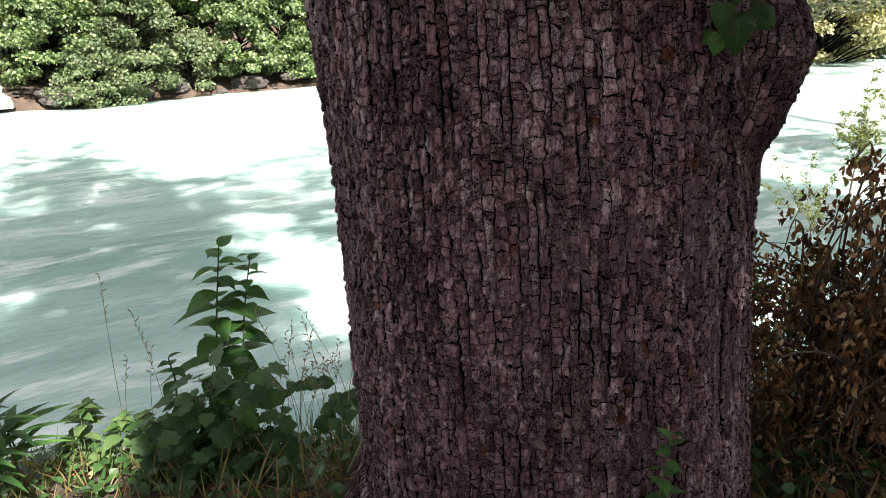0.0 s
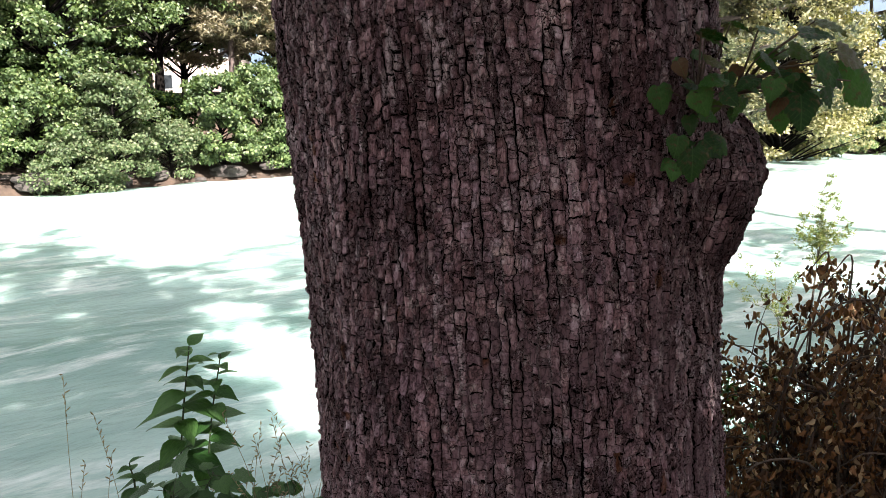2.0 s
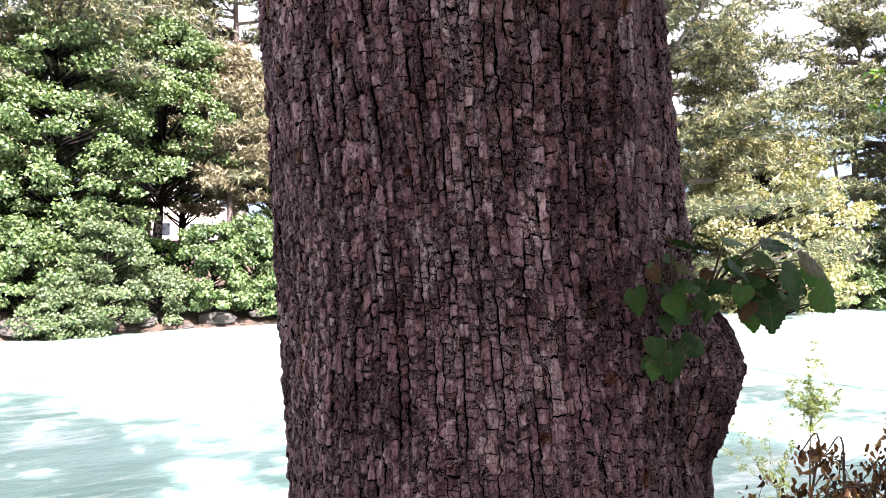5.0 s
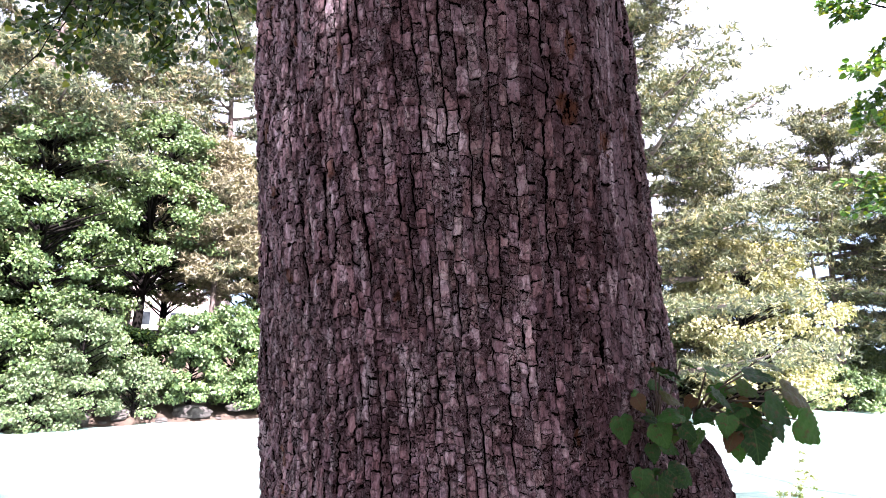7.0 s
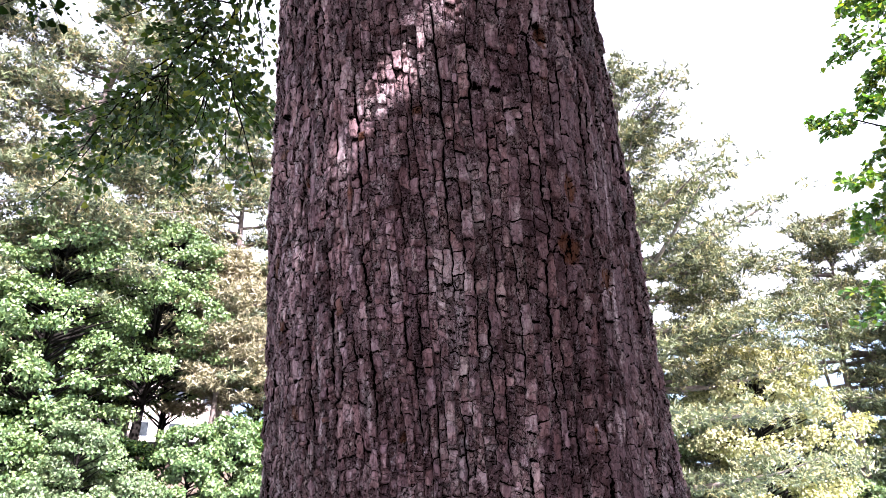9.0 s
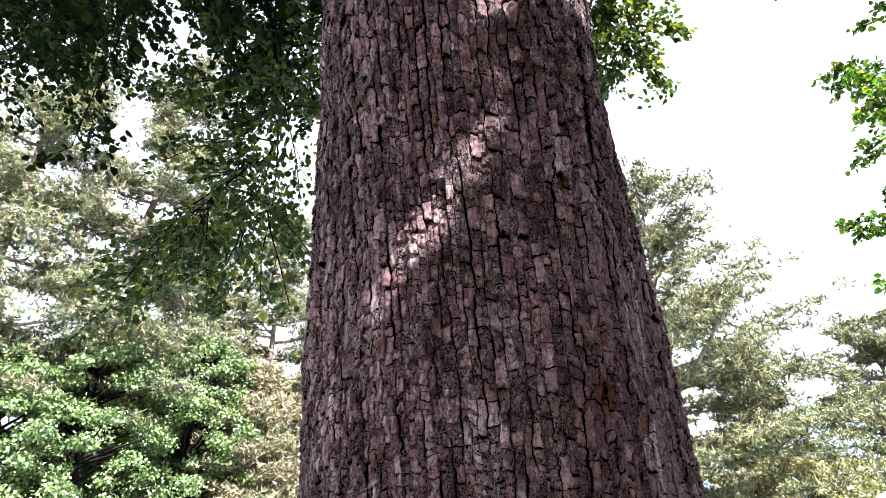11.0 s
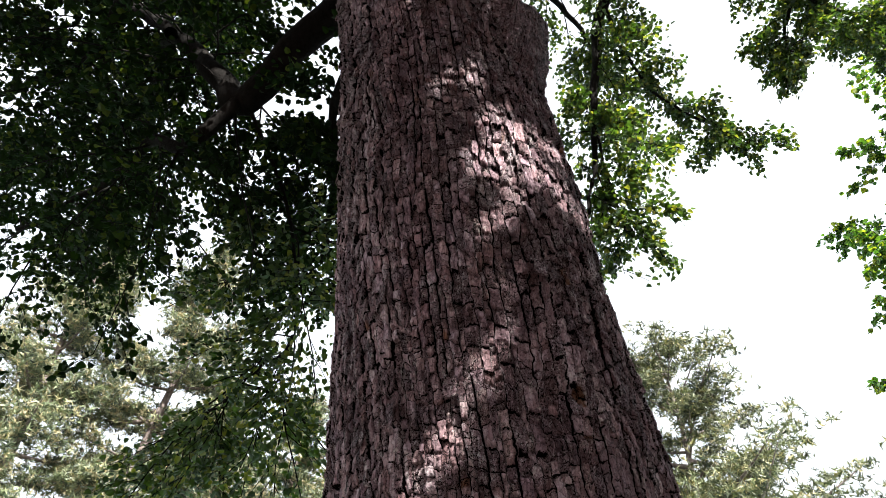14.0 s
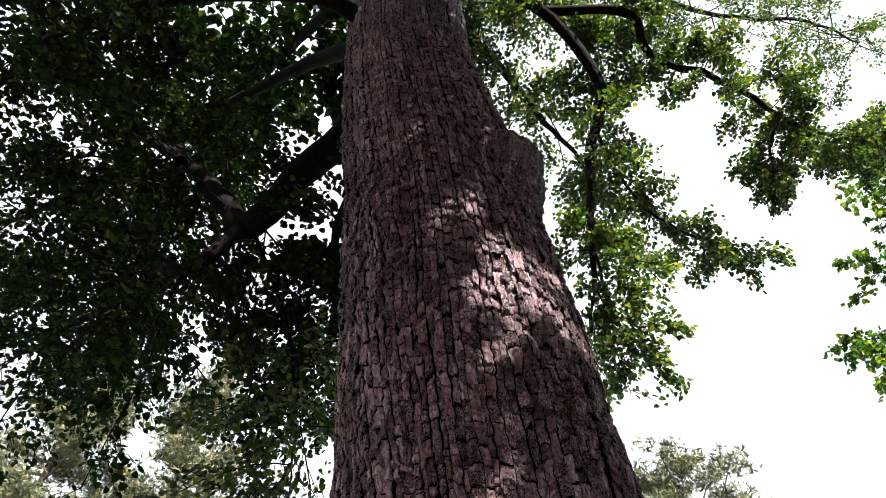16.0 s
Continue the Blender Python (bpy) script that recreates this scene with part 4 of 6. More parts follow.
def make_great_tree():
    tree = thing("linden_tree", (0.3, 1.8, 0.0), "huge old linden tree with dark plated bark on the river bank", "tree")
    make_trunk(tree)
    make_knob("burl", [(0.44, 1.58, 0.70), (0.55, 1.50, 0.94), (0.61, 1.45, 1.12), (0.645, 1.435, 1.26), (0.64, 1.42, 1.40)], (0.07, 0.09, 0.11, 0.115, 0.09), tree, "swollen dark burl under a leafy shoot", 0.7)
    make_knob("branch_stub", [(0.03, 1.40, 3.35), (0.13, 1.31, 3.8), (0.195, 1.27, 4.1), (0.225, 1.26, 4.36)], (0.16, 0.185, 0.19, 0.18), tree, "broken stub of a lost limb, barked over", 0.92, seed=2)
    at = np.array(tree.location)
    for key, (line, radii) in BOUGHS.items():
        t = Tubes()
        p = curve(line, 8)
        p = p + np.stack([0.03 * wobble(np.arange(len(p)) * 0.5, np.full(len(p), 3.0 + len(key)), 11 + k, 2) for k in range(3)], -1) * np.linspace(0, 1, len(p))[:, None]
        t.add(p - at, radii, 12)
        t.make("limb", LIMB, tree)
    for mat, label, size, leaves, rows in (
            (LINDEN_SHADE, "dense heart-shaped leaves against the sky, painted dark for shade", 0.0485, 18, (
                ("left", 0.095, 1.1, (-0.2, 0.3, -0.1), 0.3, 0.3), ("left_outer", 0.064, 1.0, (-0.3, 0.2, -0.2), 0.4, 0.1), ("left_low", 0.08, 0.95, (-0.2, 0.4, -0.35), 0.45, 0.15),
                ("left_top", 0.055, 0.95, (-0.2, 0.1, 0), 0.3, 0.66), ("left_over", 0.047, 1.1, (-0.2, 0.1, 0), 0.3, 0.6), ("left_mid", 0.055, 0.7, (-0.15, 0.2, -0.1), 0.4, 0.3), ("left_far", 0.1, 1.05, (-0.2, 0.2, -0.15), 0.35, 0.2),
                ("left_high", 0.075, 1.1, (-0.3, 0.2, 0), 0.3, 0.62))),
            (LINDEN_SUN, "translucent leaves on the open side, painted sunlit yellow-green", 0.039, 22, (
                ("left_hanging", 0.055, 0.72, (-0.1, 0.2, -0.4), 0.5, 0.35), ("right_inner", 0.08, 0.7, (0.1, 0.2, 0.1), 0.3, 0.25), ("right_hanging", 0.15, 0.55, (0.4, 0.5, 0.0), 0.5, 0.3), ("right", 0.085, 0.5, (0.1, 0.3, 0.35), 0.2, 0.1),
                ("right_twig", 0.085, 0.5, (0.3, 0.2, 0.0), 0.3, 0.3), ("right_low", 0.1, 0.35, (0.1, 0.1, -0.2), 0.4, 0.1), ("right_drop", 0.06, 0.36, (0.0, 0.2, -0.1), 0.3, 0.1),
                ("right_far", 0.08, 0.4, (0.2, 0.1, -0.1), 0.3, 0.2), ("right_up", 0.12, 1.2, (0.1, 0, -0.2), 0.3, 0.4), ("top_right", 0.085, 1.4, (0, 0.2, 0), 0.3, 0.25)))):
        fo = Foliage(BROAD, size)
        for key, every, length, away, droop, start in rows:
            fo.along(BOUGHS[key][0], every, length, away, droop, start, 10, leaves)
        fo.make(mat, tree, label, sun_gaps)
    # shade-dark leaves on the added back boughs and the top
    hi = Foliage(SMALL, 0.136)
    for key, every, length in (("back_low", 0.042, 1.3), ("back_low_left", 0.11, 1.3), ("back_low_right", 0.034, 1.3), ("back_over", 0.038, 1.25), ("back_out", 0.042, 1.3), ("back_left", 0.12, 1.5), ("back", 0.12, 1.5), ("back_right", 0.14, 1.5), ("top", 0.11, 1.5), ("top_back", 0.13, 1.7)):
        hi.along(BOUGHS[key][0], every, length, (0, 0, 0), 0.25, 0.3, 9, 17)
    hi.make(LINDEN_SHADE, tree, "dense shade-painted leaves overhead, mostly unseen, blocking the sun", river_gaps)
    return tree


def make_flakes(tree, count=130):
    """Loose bark flakes that stand off the trunk, a few shapes shared by all."""
    r = np.random.default_rng(19)
    at = np.array(tree.location)
    shapes = []
    for k in range(7):
        nu, nv = 5, 7
        u, v = np.meshgrid(np.linspace(-0.5, 0.5, nu), np.linspace(-0.5, 0.5, nv))
        rim = 1 + 0.38 * wobble(u * 2.6 + 9 * k, v * 2.6, 300 + k, 3)
        out = 0.10 + 0.22 * np.clip(-v, 0, 1) ** 1.5 * r.uniform(0.4, 1.6) + 0.10 * np.clip(r.choice((-1, 1)) * u, 0, 1) + 0.03 * wobble(u * 5, v * 5, 310 + k, 2)
        top = np.stack([u * rim * 0.62, v * rim, out], -1).reshape(-1, 3)
        low = top - (0, 0, 0.11)
        i, j = np.meshgrid(np.arange(nv - 1), np.arange(nu - 1), indexing="ij")
        f = np.stack([i * nu + j, i * nu + j + 1, (i + 1) * nu + j + 1, (i + 1) * nu + j], -1).reshape(-1, 4)
        n = nu * nv
        ring = list(range(nu)) + [nu * q + nu - 1 for q in range(1, nv)] + [n - 1 - q for q in range(1, nu)] + [nu * q for q in range(nv - 2, 0, -1)]
        side = np.array([(ring[q], ring[q - 1], ring[q - 1] + n, ring[q] + n) for q in range(len(ring))])
        tone = np.full(2 * n, r.uniform(0.1, 0.5))
        shapes.append((np.concatenate([top, low]) * 0.04, np.concatenate([f, f[:, ::-1] + n, side]), tone))
    made = {}
    for k in range(count):
        z = 0.3 + 4.2 * r.random() ** 1.6
        turn = r.uniform(-1.35, 1.35)
        a = -math.pi / 2 - 0.08 + turn
        cx, cy, rad = trunk_at(z)
        pick = int(r.integers(len(shapes)))
        if pick not in made:
            sv, sf, tone = shapes[pick]
            ob = mesh_object("bark_flake", sv, sf, BARK, tree, True, "", [("tone", tone), ("strip", tone * 0 + 0.5), ("block", tone * 0 + 0.5)])
            made[pick] = ob.data
        else:
            ob = new("bark_flake", made[pick])
            ob.parent = tree
        out = np.array((math.cos(a), math.sin(a), 0.0))
        side = np.array((-math.sin(a), math.cos(a), 0.0))
        m = Matrix([[side[q], (0, 0, 1)[q], out[q], 0] for q in range(3)] + [[0, 0, 0, 1]])
        size = r.uniform(0.6, 1.25) * (1 + 0.12 * z)
        ob.matrix_basis = Matrix.Translation(np.array((cx, cy, z)) + out * (rad - 0.001) - at) @ m @ pose(0, 0, 0, 0, 0, r.normal(0, 7)) @ Matrix.Diagonal((size * r.uniform(0.6, 1.1), size, size * r.uniform(0.5, 0.9), 1))


GREAT = make_great_tree()
make_flakes(GREAT)


# ---- trees of the far bank ----
def make_pine(name, at, height, radius, bare, mat, label, seed, lean=(0, 0), flat=0.5, fork=False, grain=1.0):
    """A pine: tapered trunk, whorls of limbs that carry pads of needle tufts."""
    global rng
    rng = np.random.default_rng(seed)
    tree = thing(name, at, label, "tree", "pines on the far bank")
    trunk = Tubes()
    zs = np.linspace(-0.4, height, 14)
    line = np.stack([lean[0] * np.clip(zs / height, 0, 1) ** 1.3 * height + 0.15 * np.sin(zs * 0.4 + seed), lean[1] * zs + 0.12 * np.cos(zs * 0.5), zs], -1)
    trunk.add(line, (0.012 * height + 0.1, 0.008 * height, 0.03), 9)
    trunk.make("trunk", PINE_BARK, tree)
    if fork:
        second = Tubes()
        second.add(curve([(0, 0, 0.22 * height), (-0.06 * height, 0, 0.36 * height), (-0.075 * height, 0, 0.55 * height), (-0.05 * height, 0, 0.9 * height)], 5), (0.008 * height, 0.02), 8)
        second.make("fork", PINE_BARK, tree)
    limbs, p = Tubes(), []
    z = bare * height
    while z < height * 0.98:
        f = (z / height - bare) / (1 - bare)
        reach = radius * min(1.0, 1.25 * (1 - f) ** 0.75 + 0.08) * rng.uniform(0.55, 1.1)
        az = rng.uniform(0, 2 * np.pi)
        o = np.array([np.interp(z, zs, line[:, c]) for c in range(3)])
        d = np.array([math.cos(az), math.sin(az), 0])
        rise = rng.uniform(-0.15, 0.25) + 0.5 * f
        n = 6
        s = np.linspace(0, 1, n)
        l = o + np.outer(s * reach, d) + np.outer(reach * (rise * s - 0.25 * s * (1 - s)), (0, 0, 1)) + np.cumsum(rng.normal(0, 0.04 * reach / n, (n, 3)), 0)
        limbs.add(l, (0.02 + 0.022 * reach, 0.012), 5)
        pads = max(5, int(reach * 4.6))
        for k in range(pads):
            t = rng.uniform(0.3, 1.0) if reach > 1 else rng.random()
            c = np.array([np.interp(t, s, l[:, q]) for q in range(3)]) + rng.normal(0, 0.12 * reach, 3) * (1, 1, 0.15)
            m = int(rng.integers(15, 25) / grain ** 2)
            r = rng.uniform(0.35, 0.75)
            p.append(c + rng.normal(0, r, (m, 3)) * (0.7, 0.7, flat * 0.42))
        z += rng.uniform(0.08, 0.27) * height / 16
    tagged(limbs.make("branch", PINE_BARK, tree), kind="stuff")
    p = np.concatenate(p)
    nrm = rand_dirs(len(p), 0.7, 0.7)
    v, f = scatter(TUFT, bases(rng.normal(size=p.shape), nrm), p, grain * rng.uniform(0.2, 0.37, len(p)))
    tagged(mesh_object("crown", v, f, mat, tree, False), kind="stuff")
    return tree


def make_broadleaf(name, at, height, radius, base, mat, label, seed, clumps=60, leaves=130, size=0.2, category="tree", group="trees on the far bank", leaf=BROAD, lift=0.35):
    """A leafy tree or bush: trunk, limbs to each bough, boughs of overlapping leaves."""
    global rng
    rng = np.random.default_rng(seed)
    tree = thing(name, at, label, category, group)
    limbs, p, nrm = Tubes(), [], []
    lean = rng.normal(0, 0.04, 2)
    spine = lambda z: np.array([lean[0] * z, lean[1] * z, z])
    trunk = Tubes()
    trunk.add([spine(z) for z in np.linspace(-0.4, height * 0.82, 9)], (0.02 * height + 0.05, 0.03), 8)
    trunk.make("trunk", LIMB, tree)
    fine = size < 0.3
    for k in range(int(clumps * (1.9 if fine else 1.05))):
        f = rng.random() ** 0.85
        z = base + (height - base) * f
        wide = radius * math.sqrt(max(0.05, 1 - (1.7 * (f - 0.42)) ** 2 * (0.9 if f > 0.42 else 0.75)))
        a = rng.uniform(0, 2 * np.pi)
        rr = wide * math.sqrt(rng.uniform(0.15, 1.0)) * rng.uniform(0.85, 1.15)
        c = spine(z) + (rr * math.cos(a), rr * math.sin(a), 0)
        o = spine(max(0.1, z - rr * rng.uniform(0.3, 0.8)))
        limbs.add([o, (o + c) / 2 + rng.normal(0, 0.1, 3) + (0, 0, 0.1), c], (0.012 * height * 0.5 + 0.01, 0.008), 4)
        b = rng.uniform(0.4, 1.0) * radius * (0.17 if fine else 0.25) + 0.25
        m = int(leaves * (1.35 if fine else 1.5) * rng.uniform(0.6, 1.3))
        q = rand_dirs(m) * (rng.random((m, 1)) ** 0.45) * b
        out = unit(np.array([math.cos(a), math.sin(a), 0.5]))
        q[:, 2] = q[:, 2] * (0.5 if fine else 0.36) - 0.22 * (q[:, 0] ** 2 + q[:, 1] ** 2) / b
        p.append(c + q)
        nrm.append(unit(unit(q) * 0.5 + (0, 0, 0.75) + out * lift + rng.normal(0, 0.55 if fine else 0.4, (m, 3))))
    tagged(limbs.make("branch", LIMB, tree), kind="stuff")
    p, nrm = np.concatenate(p), np.concatenate(nrm)
    v, f = scatter(leaf, bases(rng.normal(size=p.shape) + (0, 0, -0.6), nrm), p, size * rng.uniform(0.6, 1.25, len(p)))
    tagged(mesh_object("crown", v, f, mat, tree, False), kind="stuff")
    return tree


def on_ground(x, y):
    return (x, y, float(ground_z(np.array(x), np.array(y))))


def polar(turn, dist):
    """A place on the ground by the direction from the start (degrees to the right of ahead) and its distance."""
    return on_ground(dist * math.sin(radians(turn)), dist * math.cos(radians(turn)))


PINES = [
    (-16.0, 36.5, 13.0, 3.4, 0.36, NEEDLE_GOLD, "pine with golden-brown hanging needle pads near the water", 16, (-0.02, 0)),
    (-16, 40, 23, 5.0, 0.2, NEEDLE, "tall sunlit pine with olive-brown needle pads", 11, (0.0, 0)),
    (-31, 36, 31, 5.5, 0.25, NEEDLE, "tall leaning pine with sparse upper crown", 12, (0.10, 0)),
    (-23, 46, 26, 5.0, 0.2, NEEDLE, "tall dense pine behind the maples", 13, (0.0, 0)),
    (-39, 33, 29, 5.0, 0.15, NEEDLE, "tall pine with drooping brownish pads", 14, (0.03, 0)),
    (-10, 48, 24, 5.0, 0.15, NEEDLE, "tall pine partly behind the great trunk", 15, (0.0, 0)),
    (18.8, 42, 31.0, 10.5, 0.06, NEEDLE_FAR, "broad conical grey-green pine by the water", 17, (0.0, 0)),
    (25, 56, 20, 6.0, 0.1, NEEDLE_FAR, "grey-green pine behind the yellowish tree", 18, (0.0, 0)),
    (34.3, 61, 24.0, 9.5, 0.34, NEEDLE_FAR, "old pine with forked bare trunk and flat pads", 19, (0.0, 0)),
    (40, 58, 26, 7.0, 0.25, NEEDLE_FAR, "old pine with flat needle pads", 20, (0.0, 0)),
]
for turn, dist, h, r, bare, mat, label, seed, lean in PINES:
    make_pine("pine_tree", polar(turn, dist), h, r, bare, mat, label, seed, lean, fork="forked" in label, grain=1.0 if dist < 41 else 1.2 if dist < 45 else 1.45)

BROADLEAVES = [
    ("maple_tree", -29, 33.5, 12.5, 3.9, 0.6, MAPLE, "bushy green maple tree on the far bank", 31, 110, 150, 0.23),
    ("maple_tree", -22, 36.5, 13.0, 3.4, 4.6, MAPLE, "tall green maple tree among the pines", 32, 90, 140, 0.23),
    ("maple_tree", -35, 33, 11.0, 4.0, 0.5, MAPLE, "green maple tree leaning over the shore", 33, 80, 140, 0.23),
    ("maple_bush", -17.5, 32.2, 4.0, 1.7, 0.3, MAPLE, "bright green maple bush over the shore rocks", 34, 42, 120, 0.21),
    ("maple_bush", -14.0, 33.6, 4.6, 1.9, 0.3, MAPLE, "bright green maple bush beside the water", 35, 46, 120, 0.21),
    ("maple_bush", -10.5, 34.8, 4.6, 2.0, 0.3, BRIGHT, "bright green maple bush beside the trunk", 36, 46, 120, 0.21),
    ("shore_bush", -25.5, 30.4, 4.2, 1.9, 0.1, PALE, "pale grey-green bush on the shore", 37, 50, 130, 0.17),
    ("shore_bush", -31, 31, 3.4, 2.2, 0.1, MAPLE, "dark green bush above the flat rocks", 38, 44, 120, 0.2),
    ("yellowish_tree", 28.0, 46, 11.6, 5.4, 1.0, YELLOW, "yellowish pale-leaved tree by the water", 39, 120, 120, 0.25),
    ("maple_tree", 20, 46, 8.5, 3.6, 0.5, PALE, "green broadleaf tree below the conical pine", 40, 70, 130, 0.24),
    ("shore_bush", 30, 51, 4.2, 3.0, 0.1, PALE, "grey-green shore bush beside the water", 41, 50, 120, 0.24),
    ("shore_bush", 34.5, 56, 3.6, 3.0, 0.1, MAPLE, "low green bush along the shore", 42, 46, 120, 0.24),
    ("shore_bush", 38, 60, 4.0, 3.4, 0.1, MAPLE, "low green bush below the old pines", 43, 46, 120, 0.24),
    ("shore_bush", -21.5, 31.2, 2.2, 1.5, 0.0, PALE, "low pale bush hanging over the shore rocks", 45, 34, 110, 0.16),
    ("shore_bush", -12.5, 33.2, 2.2, 1.5, 0.0, MAPLE, "low green bush at the waterline", 46, 34, 110, 0.18),
    ("shore_bush", -8.5, 34.6, 2.6, 1.7, 0.0, MAPLE, "green bush close to the waterline", 47, 36, 110, 0.18),
    ("shore_bush", -28.5, 29.6, 2.2, 1.5, 0.0, PALE, "low grey-green bush behind the flat rock", 48, 34, 110, 0.16),
    ("maple_tree", -26.5, 40, 10.0, 3.4, 0.3, MAPLE, "shaded green maple tree before the house", 54, 70, 130, 0.24),
    # near-black leaf rows from here: shade between the far trees painted as colour
    ("shore_bush", -31.5, 34, 4.5, 2.6, 0.1, LINDEN_SHADE, "bush painted shade-dark behind the flat rocks", 56, 50, 120, 0.2),
    ("shore_bush", -22.5, 34.5, 3.0, 2.0, 0.1, LINDEN_SHADE, "bush painted shade-dark under the maples", 57, 44, 120, 0.2),
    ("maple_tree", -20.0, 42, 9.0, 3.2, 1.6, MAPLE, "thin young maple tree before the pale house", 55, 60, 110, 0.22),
    ("maple_tree", -24.0, 44, 9.0, 3.2, 2.0, LINDEN_SHADE, "tree painted shade-dark before the pale house", 58, 60, 110, 0.24),
    ("maple_tree", -13, 43, 11.0, 4.0, 0.3, MAPLE, "dark green broadleaf tree behind the bushes", 49, 70, 130, 0.26),
    ("maple_tree", 33.5, 68, 8.0, 4.0, 0.2, PALE, "grey-green broadleaf tree behind the old pine", 52, 60, 120, 0.32),
    ("maple_tree", 38.5, 66, 9.0, 4.0, 0.2, MAPLE, "green broadleaf tree among the old pines", 53, 60, 120, 0.32),
    ("shore_bush", 23, 46.5, 3.0, 2.2, 0.1, PALE, "low pale bush at the waterside", 44, 40, 110, 0.22),
]
for name, turn, dist, h, r, base, mat, label, seed, clumps, leaves, size in BROADLEAVES:
    dist -= 0.8 if "bush" in name and turn < 0 and dist < 36 else 0.0
    make_broadleaf(name, polar(turn, dist), h, r, base, mat, label, seed, clumps, leaves, size * (0.74 if dist < 44 else 0.85), "bush" if "bush" in name else "tree", leaf=SMALL)
# unseen near-bank trees behind the path, added to shade the ground
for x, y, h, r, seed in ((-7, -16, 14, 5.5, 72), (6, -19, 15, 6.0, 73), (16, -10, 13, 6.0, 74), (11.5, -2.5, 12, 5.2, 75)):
    make_broadleaf("maple_tree", on_ground(x, y), h, r, 2.0, LINDEN_SHADE, "unseen leafy tree added to shade the near bank", seed, 70, 75, 0.42, "tree", "trees on the near bank", SMALL)
# a near tree whose boughs reach in over the water
def make_near_maple():
    global rng
    rng = np.random.default_rng(51)
    o = on_ground(14.2, 10.6)
    tree = thing("maple_tree", o, "fresh green maple tree with sunlit yellowish boughs", "tree", "trees on the near bank")
    at = np.array(o)
    trunk = Tubes()
    trunk.add(np.array([(14.2, 10.6, o[2] - 0.3), (14.1, 10.6, 5.0), (14.2, 10.5, 10.0), (14.1, 10.6, 17.0)]) - at, (0.28, 0.2, 0.06), 10)
    trunk.make("trunk", LIMB, tree)
    fo = Foliage(BROAD, 0.12)
    for tip in [(8.31, 10.65, 8.17), (8.58, 10.5, 6.75), (8.55, 10.57, 4.74), (8.87, 10.05, 11.17), (8.74, 10.2, 9.66), (9.42, 9.57, 13.27), (10.28, 8.29, 15.65), (9.3, 10.82, 12.28), (9.41, 9.97, 7.43), (9.58, 10.04, 5.62), (9.47, 9.87, 10.45), (10.56, 9.34, 14.45), (9.95, 9.11, 3.38)]:
        root = np.array((14.15, 10.6, max(2.0, tip[2] - 2.2)))
        line = [root, root * 0.45 + np.array(tip) * 0.55 + (0, 0, 0.35), np.array(tip)]
        t = Tubes()
        t.add(curve(line, 6) - at, (0.06, 0.012), 6)
        t.make("limb", LIMB, tree)
        fo.along(line, 0.11, 1.1, (-0.4, 0, 0.0), 0.25, 0.5, 9, 9)
    fo.make(BRIGHT, tree, "broad fresh green leaves")


make_near_maple()


# ---- houses behind the trees ----
def make_house(turn, dist, wide, tall, label, seed):
    r = np.random.default_rng(seed)
    x, y, z = polar(turn, dist)
    house = thing("house", (x, y, z), label, "house", "houses behind the trees")
    house.rotation_euler = (0, 0, radians(-turn))

    def box(name, cx, cy, cz, sx, sy, sz, mat, parent, label=""):
        bm = bmesh.new()
        bmesh.ops.create_cube(bm, size=1, matrix=Matrix.Translation((cx, cy, cz)) @ Matrix.Diagonal((sx, sy, sz, 1)))
        me = bpy.data.meshes.new(name)
        bm.to_mesh(me)
        bm.free()
        me.materials.append(mat)
        ob = new(name, me)
        ob.parent = parent
        if label:
            ob["label"] = label
        return ob

    box("wall", 0, 4, tall / 2, wide, 8, tall, PLASTER, house, "pale plaster wall")
    bm = bmesh.new()
    vs = [bm.verts.new(c) for c in ((-wide / 2 - 0.5, -0.6, tall), (wide / 2 + 0.5, -0.6, tall), (wide / 2 + 0.5, 8.6, tall), (-wide / 2 - 0.5, 8.6, tall), (-wide / 2 - 0.5, 4, tall + 2.6), (wide / 2 + 0.5, 4, tall + 2.6))]
    for q in ((0, 1, 5, 4), (2, 3, 4, 5), (0, 4, 3), (1, 2, 5), (3, 2, 1, 0)):
        bm.faces.new([vs[k] for k in q])
    me = bpy.data.meshes.new("roof")
    bm.to_mesh(me)
    bm.free()
    me.materials.append(ROOF)
    new("roof", me).parent = house
    for fl in range(int(tall // 2.9)):
        for k in range(int(wide // 2.6)):
            wx = -wide / 2 + 1.4 + k * 2.6
            w = box("window", wx, -0.03, 1.6 + fl * 2.9, 1.1, 0.08, 1.4, PANE_FRAME, house)
            box("pane", wx, -0.08, 1.6 + fl * 2.9, 0.92, 0.03, 1.2, PANE, w)


def glass_material():
    m, n, l, p = material("dark window glass")
    p.inputs["Base Color"].default_value = (0.03, 0.035, 0.04, 1)
    p.inputs["Roughness"].default_value = 0.08
    return m


PANE = glass_material()
PANE_FRAME = plain_rough("white window frame", (0.6, 0.6, 0.58), (0.75, 0.75, 0.73), 4, 0.5, depth=0.002, strength=0.2)
make_house(-21, 66, 14, 8.8, "pale pinkish plastered house behind the far trees", 61)
make_house(-34, 70, 12, 8.8, "pale plastered house behind the pines", 62)


